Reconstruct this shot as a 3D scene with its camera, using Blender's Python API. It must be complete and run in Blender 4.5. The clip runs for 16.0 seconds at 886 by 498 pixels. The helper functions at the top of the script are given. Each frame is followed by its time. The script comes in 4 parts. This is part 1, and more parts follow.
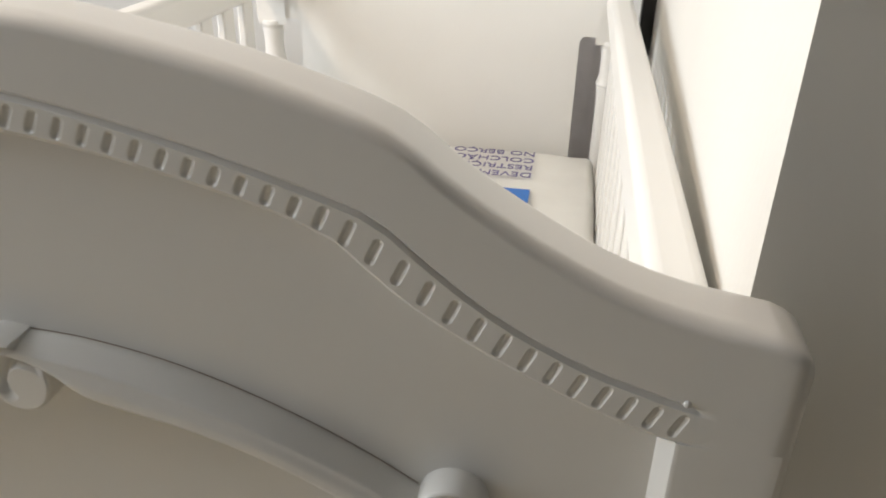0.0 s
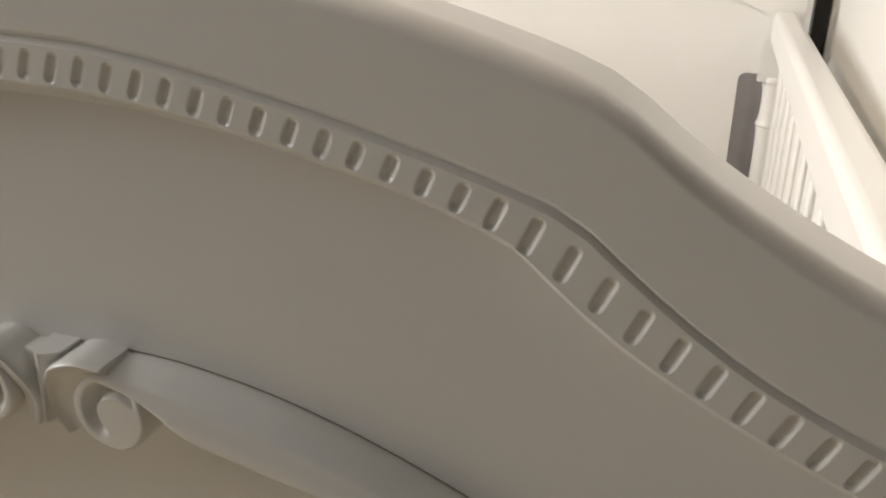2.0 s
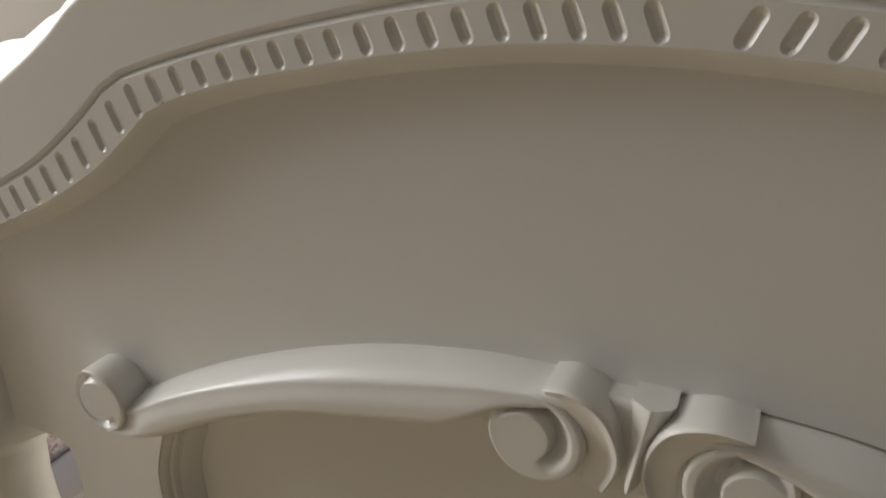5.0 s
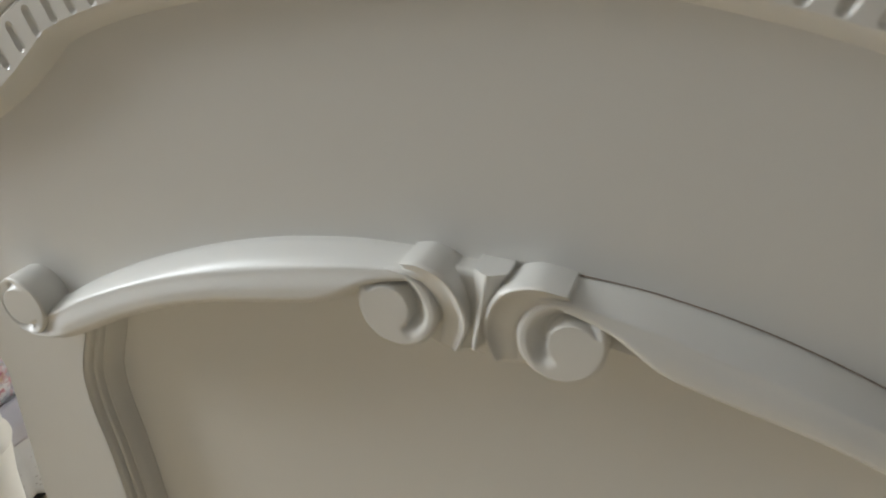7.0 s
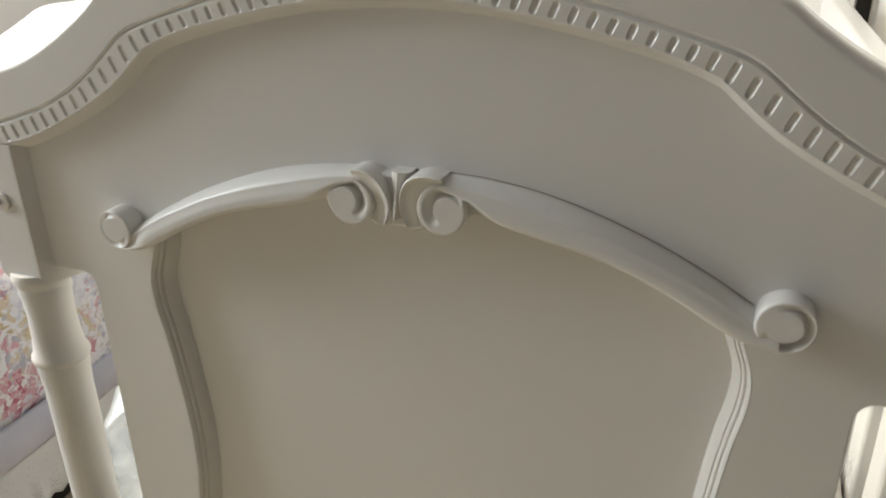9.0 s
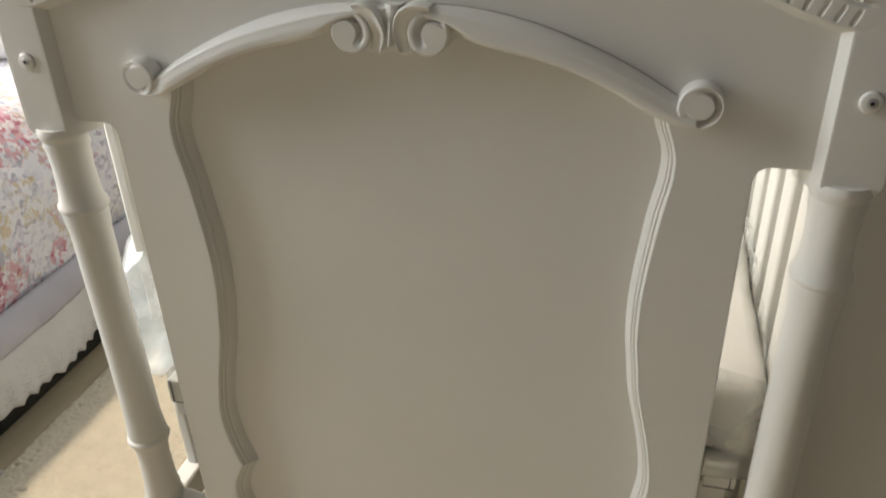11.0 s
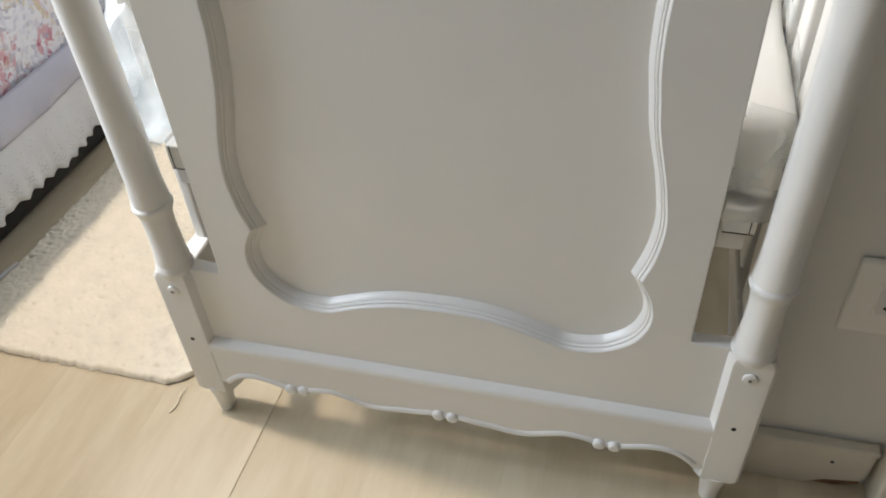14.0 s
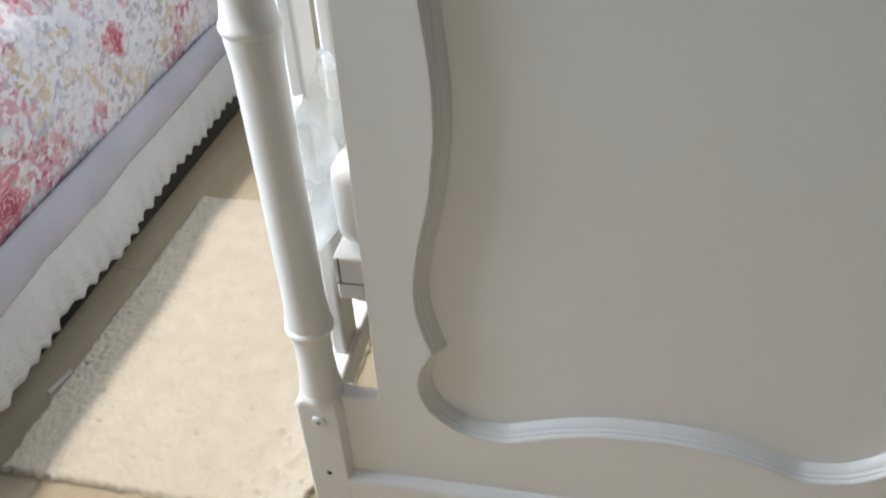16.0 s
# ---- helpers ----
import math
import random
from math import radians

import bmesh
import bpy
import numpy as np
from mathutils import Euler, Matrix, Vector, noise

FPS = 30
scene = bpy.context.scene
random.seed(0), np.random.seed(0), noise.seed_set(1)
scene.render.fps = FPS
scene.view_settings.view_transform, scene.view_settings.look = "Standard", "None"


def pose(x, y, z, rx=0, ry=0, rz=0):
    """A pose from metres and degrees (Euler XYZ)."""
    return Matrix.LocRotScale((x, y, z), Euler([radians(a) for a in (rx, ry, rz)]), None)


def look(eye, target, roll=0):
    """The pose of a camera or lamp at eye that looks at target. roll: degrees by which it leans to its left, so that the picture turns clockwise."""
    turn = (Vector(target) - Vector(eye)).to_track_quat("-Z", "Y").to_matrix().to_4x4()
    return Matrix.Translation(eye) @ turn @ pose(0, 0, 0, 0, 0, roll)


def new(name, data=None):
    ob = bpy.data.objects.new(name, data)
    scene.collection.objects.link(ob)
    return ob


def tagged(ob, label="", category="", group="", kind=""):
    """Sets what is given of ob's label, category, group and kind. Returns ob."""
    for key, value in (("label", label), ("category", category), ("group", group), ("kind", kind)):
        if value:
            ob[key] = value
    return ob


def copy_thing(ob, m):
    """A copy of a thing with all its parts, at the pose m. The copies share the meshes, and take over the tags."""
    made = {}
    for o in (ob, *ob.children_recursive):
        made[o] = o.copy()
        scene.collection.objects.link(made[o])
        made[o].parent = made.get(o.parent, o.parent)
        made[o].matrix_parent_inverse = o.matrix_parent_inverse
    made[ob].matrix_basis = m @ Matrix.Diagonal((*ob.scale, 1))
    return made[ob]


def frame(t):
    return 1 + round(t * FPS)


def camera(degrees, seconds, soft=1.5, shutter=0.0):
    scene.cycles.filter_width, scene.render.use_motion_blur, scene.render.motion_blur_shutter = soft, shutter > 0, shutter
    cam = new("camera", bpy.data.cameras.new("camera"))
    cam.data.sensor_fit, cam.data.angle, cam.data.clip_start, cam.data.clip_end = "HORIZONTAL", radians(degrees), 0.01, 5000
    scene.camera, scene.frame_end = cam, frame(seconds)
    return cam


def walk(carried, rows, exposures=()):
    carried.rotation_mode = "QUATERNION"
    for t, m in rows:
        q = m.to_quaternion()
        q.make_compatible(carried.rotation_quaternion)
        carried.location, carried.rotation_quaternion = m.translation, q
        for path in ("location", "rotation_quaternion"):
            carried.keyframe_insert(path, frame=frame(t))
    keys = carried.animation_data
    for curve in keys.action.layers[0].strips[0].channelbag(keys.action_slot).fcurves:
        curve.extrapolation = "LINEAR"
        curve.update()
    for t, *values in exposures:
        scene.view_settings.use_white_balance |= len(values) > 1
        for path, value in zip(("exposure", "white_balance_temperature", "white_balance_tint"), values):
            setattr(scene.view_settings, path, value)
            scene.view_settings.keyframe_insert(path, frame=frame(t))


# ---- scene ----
cam = camera(59.0, 16.0, 1.85, 0.35)
PATH = [
    (0, (0.272, -0.278, 1.124), (-0.002, 1.477, 0.206), 1.7),
    (0.5, (0.299, -0.211, 1.071), (-0.098, 1.53, 0.17), 0.9),
    (1, (0.292, -0.192, 1.044), (-0.175, 1.545, 0.169), 0.3),
    (1.5, (0.264, -0.201, 1.055), (-0.274, 1.535, 0.219), -0.5),
    (2, (0.234, -0.213, 1.073), (-0.355, 1.522, 0.272), -0.4),
    (2.5, (0.196, -0.221, 1.084), (-0.446, 1.508, 0.311), -0.3),
    (3, (0.153, -0.225, 1.093), (-0.539, 1.497, 0.347), 0.3),
    (3.5, (0.098, -0.222, 1.096), (-0.609, 1.478, 0.315), 0.2),
    (4, (0.046, -0.222, 1.087), (-0.708, 1.457, 0.306), 0.4),
    (4.2, (0.026, -0.218, 1.081), (-0.738, 1.449, 0.283), 0.6),
    (6.5, (0.024, -0.222, 1.027), (-0.665, 1.449, 0.173), 1.3),
    (7, (0.073, -0.247, 1.053), (-0.560, 1.404, 0.124), 0.6),
    (7.5, (0.132, -0.280, 1.058), (-0.540, 1.392, 0.189), 0.4),
    (8, (0.186, -0.322, 1.064), (-0.496, 1.368, 0.238), -0.2),
    (8.2, (0.2, -0.34, 1.069), (-0.498, 1.35, 0.258), -0.6),
    (10.3, (0.184, -0.597, 1.067), (-0.314, 1.16, 0.252), -1.5),
    (10.5, (0.19, -0.601, 1.059), (-0.291, 1.145, 0.211), -1.4),
    (11, (0.197, -0.602, 1.043), (-0.265, 1.083, 0.071), -1.9),
    (11.5, (0.195, -0.603, 1.022), (-0.246, 1.026, -0.051), -2.2),
    (12, (0.194, -0.615, 0.984), (-0.238, 0.984, -0.138), -2.2),
    (12.5, (0.189, -0.604, 0.968), (-0.238, 0.935, -0.237), -3.0),
    (13, (0.186, -0.611, 0.957), (-0.227, 0.88, -0.31), -3.3),
    (13.5, (0.194, -0.615, 0.953), (-0.226, 0.837, -0.357), -3.9),
    (14, (0.195, -0.612, 0.953), (-0.239, 0.818, -0.377), -4.0),
    (14.5, (0.183, -0.613, 0.964), (-0.28, 0.807, -0.366), -3.9),
    (15, (0.12, -0.621, 0.959), (-0.369, 0.797, -0.364), -3.5),
    (15.5, (0.036, -0.571, 0.937), (-0.445, 0.862, -0.373), -2.9),
    (16, (-0.093, -0.525, 0.933), (-0.428, 1.007, -0.308), -2.6),
]
EXPOSURES = [(0, -2.6, 7350, 16), (0.7, -2.62, 7400, 16), (1.5, -2.65, 7850, 18), (2.5, -2.76, 7800, 18), (4.2, -2.96, 8150, 18), (6.5, -2.41, 7350, 14), (8.2, -2.38, 7250, 13), (10.3, -2.54, 7850, 16), (11.2, -2.46, 7500, 13), (12.0, -2.34, 7050, 12), (13, -2.12, 6720, 15), (14.5, -2.14, 6650, 15), (16, -2.2, 6450, 15)]
walk(cam, [(t, look(e, g, r)) for t, e, g, r in PATH], EXPOSURES)

# ---- light ----
world = bpy.data.worlds.new("sky")
scene.world = world
world.use_nodes = True
wn = world.node_tree
sky = wn.nodes.new("ShaderNodeTexSky")
sky.sky_type, sky.sun_disc = "NISHITA", False
sky.sun_elevation, sky.sun_rotation = radians(40), radians(-90)
wn.nodes["Background"].inputs["Strength"].default_value = 0.12
wn.links.new(sky.outputs["Color"], wn.nodes["Background"].inputs["Color"])


def area(name, eye, target, size, size_y, power, color):
    lamp = bpy.data.lights.new(name, "AREA")
    lamp.shape, lamp.size, lamp.size_y, lamp.energy, lamp.color = "RECTANGLE", size, size_y, power, color
    ob = new(name, lamp)
    ob.matrix_world = look(eye, target)
    return ob


area("window_daylight", (-2.34, -0.08, 1.75), (0, -0.08, 0.9), 1.45, 1.3, 500, (0.75, 0.885, 1.0))
area("ceiling_glow", (-1.29, 0.10, 2.5), (-1.29, 0.10, 0), 0.11, 0.11, 172, (1.0, 0.90, 0.77))

# ---- materials ----


def material(name, color, rough=0.5, metal=0.0, vary=0.06, scale=6.0, bump=0.02, bump_scale=300.0, color2=None, detail=4.0):
    m = bpy.data.materials.new(name)
    m.use_nodes = True
    t = m.node_tree
    b = t.nodes["Principled BSDF"]
    b.inputs["Roughness"].default_value, b.inputs["Metallic"].default_value = rough, metal
    co = t.nodes.new("ShaderNodeTexCoord")
    n = t.nodes.new("ShaderNodeTexNoise")
    n.inputs["Scale"].default_value, n.inputs["Detail"].default_value = scale, detail
    t.links.new(co.outputs["Object"], n.inputs["Vector"])
    r = t.nodes.new("ShaderNodeValToRGB")
    lo = color2 or tuple(c * (1 - vary) for c in color)
    r.color_ramp.elements[0].position, r.color_ramp.elements[1].position = 0.3, 0.7
    r.color_ramp.elements[0].color, r.color_ramp.elements[1].color = (*lo, 1), (*color, 1)
    t.links.new(n.outputs["Fac"], r.inputs["Fac"])
    t.links.new(r.outputs["Color"], b.inputs["Base Color"])
    if bump:
        n2 = t.nodes.new("ShaderNodeTexNoise")
        n2.inputs["Scale"].default_value, n2.inputs["Detail"].default_value = bump_scale, 3
        t.links.new(co.outputs["Object"], n2.inputs["Vector"])
        bp = t.nodes.new("ShaderNodeBump")
        bp.inputs["Strength"].default_value, bp.inputs["Distance"].default_value = bump, 0.002
        t.links.new(n2.outputs["Fac"], bp.inputs["Height"])
        t.links.new(bp.outputs["Normal"], b.inputs["Normal"])
    return m


LACQUER = material("white_lacquer", (0.80, 0.785, 0.75), 0.30, vary=0.03, scale=5, bump=0.03, bump_scale=500)
SCREW = material("screw_metal", (0.62, 0.62, 0.62), 0.3, 0.7, bump=0)
DARK = material("dark_hole", (0.02, 0.02, 0.02), 0.8, bump=0)
WALL = material("wall_paint", (0.73, 0.71, 0.665), 0.75, vary=0.05, scale=3, bump=0.12, bump_scale=140)
WHITE_WALL = material("white_wall_paint", (0.80, 0.81, 0.81), 0.8, vary=0.03, scale=3, bump=0.1, bump_scale=140)
# mid grey chosen for how much light the unseen ceiling throws back
CEILING = material("dimmed_ceiling", (0.50, 0.495, 0.48), 0.85, vary=0.03, scale=3, bump=0.1, bump_scale=140)
# darkened to hold down the front fill, not a paint colour
DIM_WALL = material("dim_bounce_wall", (0.155, 0.15, 0.145), 0.8, vary=0.05, scale=3, bump=0.1, bump_scale=140)
# near-black so the unseen east wall swallows bounce on the crib's right
SHADE_WALL = material("fill_cut_dark", (0.040, 0.036, 0.032), 0.8, vary=0.06, scale=3, bump=0.1, bump_scale=140)
BASE = material("baseboard_paint", (0.70, 0.65, 0.55), 0.5, vary=0.12, scale=14, bump=0.15, bump_scale=90)
RAW_WOOD = material("raw_wood", (0.30, 0.17, 0.08), 0.8, color2=(0.16, 0.08, 0.04), scale=40, bump=0.3)
PLASTIC = material("outlet_plastic", (0.78, 0.76, 0.70), 0.32, vary=0.02, bump=0)
PLASTIC_GREY = material("socket_plastic", (0.66, 0.65, 0.62), 0.4, vary=0.02, bump=0)
RUG = material("rug_pile", (0.83, 0.765, 0.63), 0.95, vary=0.09, scale=34, bump=0.5, bump_scale=300)
SKIRT = material("eyelet_cotton", (0.62, 0.635, 0.66), 0.9, vary=0.07, scale=18, bump=0.25, bump_scale=500)
BORDER = material("grey_satin", (0.44, 0.445, 0.52), 0.6, vary=0.14, scale=10, bump=0.15, bump_scale=300)
GREY_CLOTH = material("grey_cloth", (0.88, 0.85, 0.88), 0.9, vary=0.2, scale=9, bump=0.3, bump_scale=350)
PILLOW = material("white_pillow_cotton", (0.8, 0.79, 0.78), 0.85, vary=0.04, scale=8, bump=0.2)
MATTRESS = material("mattress_cover", (0.80, 0.79, 0.745), 0.28, vary=0.08, scale=9, bump=0.25, bump_scale=35)
INK = material("blue_ink", (0.09, 0.07, 0.24), 0.5, bump=0)
INK_BLUE = material("bright_blue_print", (0.01, 0.16, 0.55), 0.45, bump=0)
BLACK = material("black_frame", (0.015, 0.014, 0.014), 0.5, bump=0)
# grey that paints the shade inside the skirt's small holes
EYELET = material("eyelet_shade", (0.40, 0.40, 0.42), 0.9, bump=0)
CRACK = material("brown_joint", (0.36, 0.29, 0.24), 0.8, bump=0)
GUNK = material("black_line", (0.03, 0.03, 0.03), 0.7, bump=0)
LAMP_BODY = material("lamp_white", (0.8, 0.8, 0.78), 0.4, bump=0)


def mat_floor():
    m = material("vinyl_plank", (0.60, 0.49, 0.33), 0.42, bump=0)
    t = m.node_tree
    b = t.nodes["Principled BSDF"]
    co = t.nodes.new("ShaderNodeTexCoord")
    info = t.nodes.new("ShaderNodeObjectInfo")
    off = t.nodes.new("ShaderNodeVectorMath")
    off.operation = "SCALE"
    off.inputs[0].default_value = (13.0, 7.0, 5.0)
    t.links.new(info.outputs["Random"], off.inputs["Scale"])
    add = t.nodes.new("ShaderNodeVectorMath")
    t.links.new(co.outputs["Object"], add.inputs[0])
    t.links.new(off.outputs[0], add.inputs[1])
    mp = t.nodes.new("ShaderNodeMapping")
    mp.inputs["Scale"].default_value = (0.6, 0.12, 1)
    t.links.new(add.outputs[0], mp.inputs["Vector"])
    n = t.nodes.new("ShaderNodeTexNoise")
    n.inputs["Scale"].default_value, n.inputs["Detail"].default_value, n.inputs["Roughness"].default_value = 55, 8, 0.62
    t.links.new(mp.outputs[0], n.inputs["Vector"])
    n2 = t.nodes.new("ShaderNodeTexNoise")
    n2.inputs["Scale"].default_value, n2.inputs["Detail"].default_value = 9, 3
    t.links.new(mp.outputs[0], n2.inputs["Vector"])
    mix = t.nodes.new("ShaderNodeMath")
    mix.operation = "MULTIPLY_ADD"
    mix.inputs[1].default_value = 0.45
    t.links.new(n.outputs["Fac"], mix.inputs[0])
    half = t.nodes.new("ShaderNodeMath")
    half.operation = "MULTIPLY"
    half.inputs[1].default_value = 0.55
    t.links.new(n2.outputs["Fac"], half.inputs[0])
    t.links.new(half.outputs[0], mix.inputs[2])
    r = t.nodes.new("ShaderNodeValToRGB")
    e = r.color_ramp.elements
    e[0].position, e[0].color = 0.36, (0.50, 0.41, 0.27, 1)
    e[1].position, e[1].color = 0.62, (0.63, 0.55, 0.40, 1)
    t.links.new(mix.outputs[0], r.inputs["Fac"])
    t.links.new(r.outputs["Color"], b.inputs["Base Color"])
    bp = t.nodes.new("ShaderNodeBump")
    bp.inputs["Strength"].default_value, bp.inputs["Distance"].default_value = 0.08, 0.001
    t.links.new(n.outputs["Fac"], bp.inputs["Height"])
    t.links.new(bp.outputs["Normal"], b.inputs["Normal"])
    return m


def mat_floral():
    m = material("floral_cotton", (0.8, 0.79, 0.8), 0.85, bump=0)
    t = m.node_tree
    b = t.nodes["Principled BSDF"]
    co = t.nodes.new("ShaderNodeTexCoord")
    warp = t.nodes.new("ShaderNodeTexNoise")
    warp.inputs["Scale"].default_value, warp.inputs["Detail"].default_value = 22, 4
    t.links.new(co.outputs["Object"], warp.inputs["Vector"])
    ws = t.nodes.new("ShaderNodeVectorMath")
    ws.operation = "MULTIPLY_ADD"
    ws.inputs[1].default_value = (0.10, 0.10, 0.10)
    t.links.new(warp.outputs["Color"], ws.inputs[0])
    t.links.new(co.outputs["Object"], ws.inputs[2])

    def blotch(scale, low, high, seed):
        add = t.nodes.new("ShaderNodeVectorMath")
        add.inputs[1].default_value = (seed, seed * 0.7, seed * 1.3)
        t.links.new(ws.outputs[0], add.inputs[0])
        v = t.nodes.new("ShaderNodeTexNoise")
        v.inputs["Scale"].default_value, v.inputs["Detail"].default_value, v.inputs["Roughness"].default_value = scale, 5, 0.7
        t.links.new(add.outputs[0], v.inputs["Vector"])
        q = t.nodes.new("ShaderNodeValToRGB")
        q.color_ramp.elements[0].position, q.color_ramp.elements[1].position = low, high
        t.links.new(v.outputs["Fac"], q.inputs["Fac"])
        return q.outputs["Color"]

    def over(base, fac, color):
        mx = t.nodes.new("ShaderNodeMix")
        mx.data_type = "RGBA"
        t.links.new(fac, mx.inputs[0])
        if hasattr(base, "links"):
            t.links.new(base, mx.inputs[6])
        else:
            mx.inputs[6].default_value = base
        if hasattr(color, "links"):
            t.links.new(color, mx.inputs[7])
        else:
            mx.inputs[7].default_value = color
        return mx.outputs[2]

    cells = t.nodes.new("ShaderNodeTexVoronoi")
    cells.inputs["Scale"].default_value, cells.inputs["Randomness"].default_value = 96, 1.0
    stretch = t.nodes.new("ShaderNodeTexNoise")
    stretch.inputs["Scale"].default_value, stretch.inputs["Detail"].default_value = 45, 2
    t.links.new(co.outputs["Object"], stretch.inputs["Vector"])
    bent = t.nodes.new("ShaderNodeVectorMath")
    bent.operation = "MULTIPLY_ADD"
    bent.inputs[1].default_value = (0.016, 0.016, 0.016)
    t.links.new(stretch.outputs["Color"], bent.inputs[0])
    t.links.new(co.outputs["Object"], bent.inputs[2])
    t.links.new(bent.outputs[0], cells.inputs["Vector"])
    chance = t.nodes.new("ShaderNodeSeparateColor")
    t.links.new(cells.outputs["Color"], chance.inputs[0])

    def petals_in(mask, channel, share):
        """Single petals, picked by chance inside the patches of a mask."""
        pick = t.nodes.new("ShaderNodeMath")
        pick.operation = "LESS_THAN"
        pick.inputs[1].default_value = share
        t.links.new(chance.outputs[channel], pick.inputs[0])
        both = t.nodes.new("ShaderNodeMath")
        both.operation = "MULTIPLY"
        t.links.new(pick.outputs[0], both.inputs[0])
        t.links.new(mask, both.inputs[1])
        return both.outputs[0]

    c = over((0.66, 0.67, 0.72, 1), petals_in(blotch(9, 0.36, 0.46, 3.1), 0, 0.55), (0.56, 0.57, 0.65, 1))
    c = over(c, petals_in(blotch(8, 0.42, 0.48, 7.7), 0, 0.46), (0.38, 0.39, 0.48, 1))
    c = over(c, petals_in(blotch(7, 0.53, 0.58, 12.3), 2, 0.45), (0.55, 0.48, 0.37, 1))
    c = over(c, petals_in(blotch(7, 0.54, 0.58, 12.3), 0, 0.30), (0.44, 0.35, 0.22, 1))
    c = over(c, petals_in(blotch(6, 0.50, 0.55, 21.9), 1, 0.54), (0.55, 0.33, 0.39, 1))
    c = over(c, petals_in(blotch(6, 0.54, 0.59, 21.9), 2, 0.36), (0.40, 0.14, 0.20, 1))
    c = over(c, petals_in(blotch(30, 0.40, 0.60, 41.0), 0, 0.30), (0.68, 0.69, 0.73, 1))
    for spot, size in (((-0.927, 0.258, 0.300), 0.052), ((-0.925, 0.62, 0.40), 0.030), ((-0.96, 0.05, 0.55), 0.028)):
        far = t.nodes.new("ShaderNodeVectorMath")
        far.operation = "DISTANCE"
        far.inputs[1].default_value = Vector(spot) + Vector((0.05, 0.05, 0.05))
        t.links.new(ws.outputs[0], far.inputs[0])
        disc = t.nodes.new("ShaderNodeMapRange")
        disc.inputs[1].default_value, disc.inputs[2].default_value = size * 1.05, size * 0.9
        t.links.new(far.outputs["Value"], disc.inputs[0])
        heart = t.nodes.new("ShaderNodeMapRange")
        heart.inputs[1].default_value, heart.inputs[2].default_value = size * 0.75, size * 0.6
        t.links.new(far.outputs["Value"], heart.inputs[0])
        petals = over((0.52, 0.22, 0.27, 1), heart.outputs[0], (0.38, 0.08, 0.13, 1))
        rings = t.nodes.new("ShaderNodeMath")
        rings.operation = "MULTIPLY_ADD"
        rings.inputs[1].default_value, rings.inputs[2].default_value = 620, spot[1] * 9
        t.links.new(far.outputs["Value"], rings.inputs[0])
        wave = t.nodes.new("ShaderNodeMath")
        wave.operation = "SINE"
        t.links.new(rings.outputs[0], wave.inputs[0])
        edge = t.nodes.new("ShaderNodeMapRange")
        edge.inputs[1].default_value, edge.inputs[2].default_value = 0.55, 0.85
        t.links.new(wave.outputs[0], edge.inputs[0])
        petals = over(petals, petals_in(edge.outputs[0], 1, 0.6), (0.66, 0.50, 0.50, 1))
        c = over(c, disc.outputs[0], petals)
    t.links.new(c, b.inputs["Base Color"])
    n2 = t.nodes.new("ShaderNodeTexNoise")
    n2.inputs["Scale"].default_value, n2.inputs["Detail"].default_value = 26, 4
    t.links.new(co.outputs["Object"], n2.inputs["Vector"])
    bp = t.nodes.new("ShaderNodeBump")
    bp.inputs["Strength"].default_value, bp.inputs["Distance"].default_value = 0.5, 0.01
    t.links.new(n2.outputs["Fac"], bp.inputs["Height"])
    t.links.new(bp.outputs["Normal"], b.inputs["Normal"])
    return m


def mat_film():
    m = bpy.data.materials.new("clear_film")
    m.use_nodes = True
    t = m.node_tree
    t.nodes.remove(t.nodes["Principled BSDF"])
    out = t.nodes["Material Output"]
    tr = t.nodes.new("ShaderNodeBsdfTransparent")
    gl = t.nodes.new("ShaderNodeBsdfGlossy")
    gl.inputs["Roughness"].default_value = 0.28
    di = t.nodes.new("ShaderNodeBsdfTranslucent")
    di.inputs["Color"].default_value = (0.85, 0.9, 0.9, 1)
    a = t.nodes.new("ShaderNodeMixShader")
    a.inputs["Fac"].default_value = 0.65
    t.links.new(gl.outputs[0], a.inputs[1])
    t.links.new(di.outputs[0], a.inputs[2])
    mx = t.nodes.new("ShaderNodeMixShader")
    n = t.nodes.new("ShaderNodeTexNoise")
    n.inputs["Scale"].default_value = 16
    co = t.nodes.new("ShaderNodeTexCoord")
    t.links.new(co.outputs["Object"], n.inputs["Vector"])
    r = t.nodes.new("ShaderNodeMapRange")
    r.inputs[3].default_value, r.inputs[4].default_value = 0.06, 0.60
    t.links.new(n.outputs["Fac"], r.inputs[0])
    t.links.new(r.outputs[0], mx.inputs["Fac"])
    t.links.new(tr.outputs[0], mx.inputs[1])
    t.links.new(a.outputs[0], mx.inputs[2])
    t.links.new(mx.outputs[0], out.inputs["Surface"])
    return m


def mat_glow(name, color, strength):
    m = bpy.data.materials.new(name)
    m.use_nodes = True
    b = m.node_tree.nodes["Principled BSDF"]
    b.inputs["Base Color"].default_value = (*color, 1)
    b.inputs["Emission Color"].default_value = (*color, 1)
    b.inputs["Emission Strength"].default_value = strength
    return m


FLOOR = mat_floor()
FLORAL = mat_floral()
FILM = mat_film()

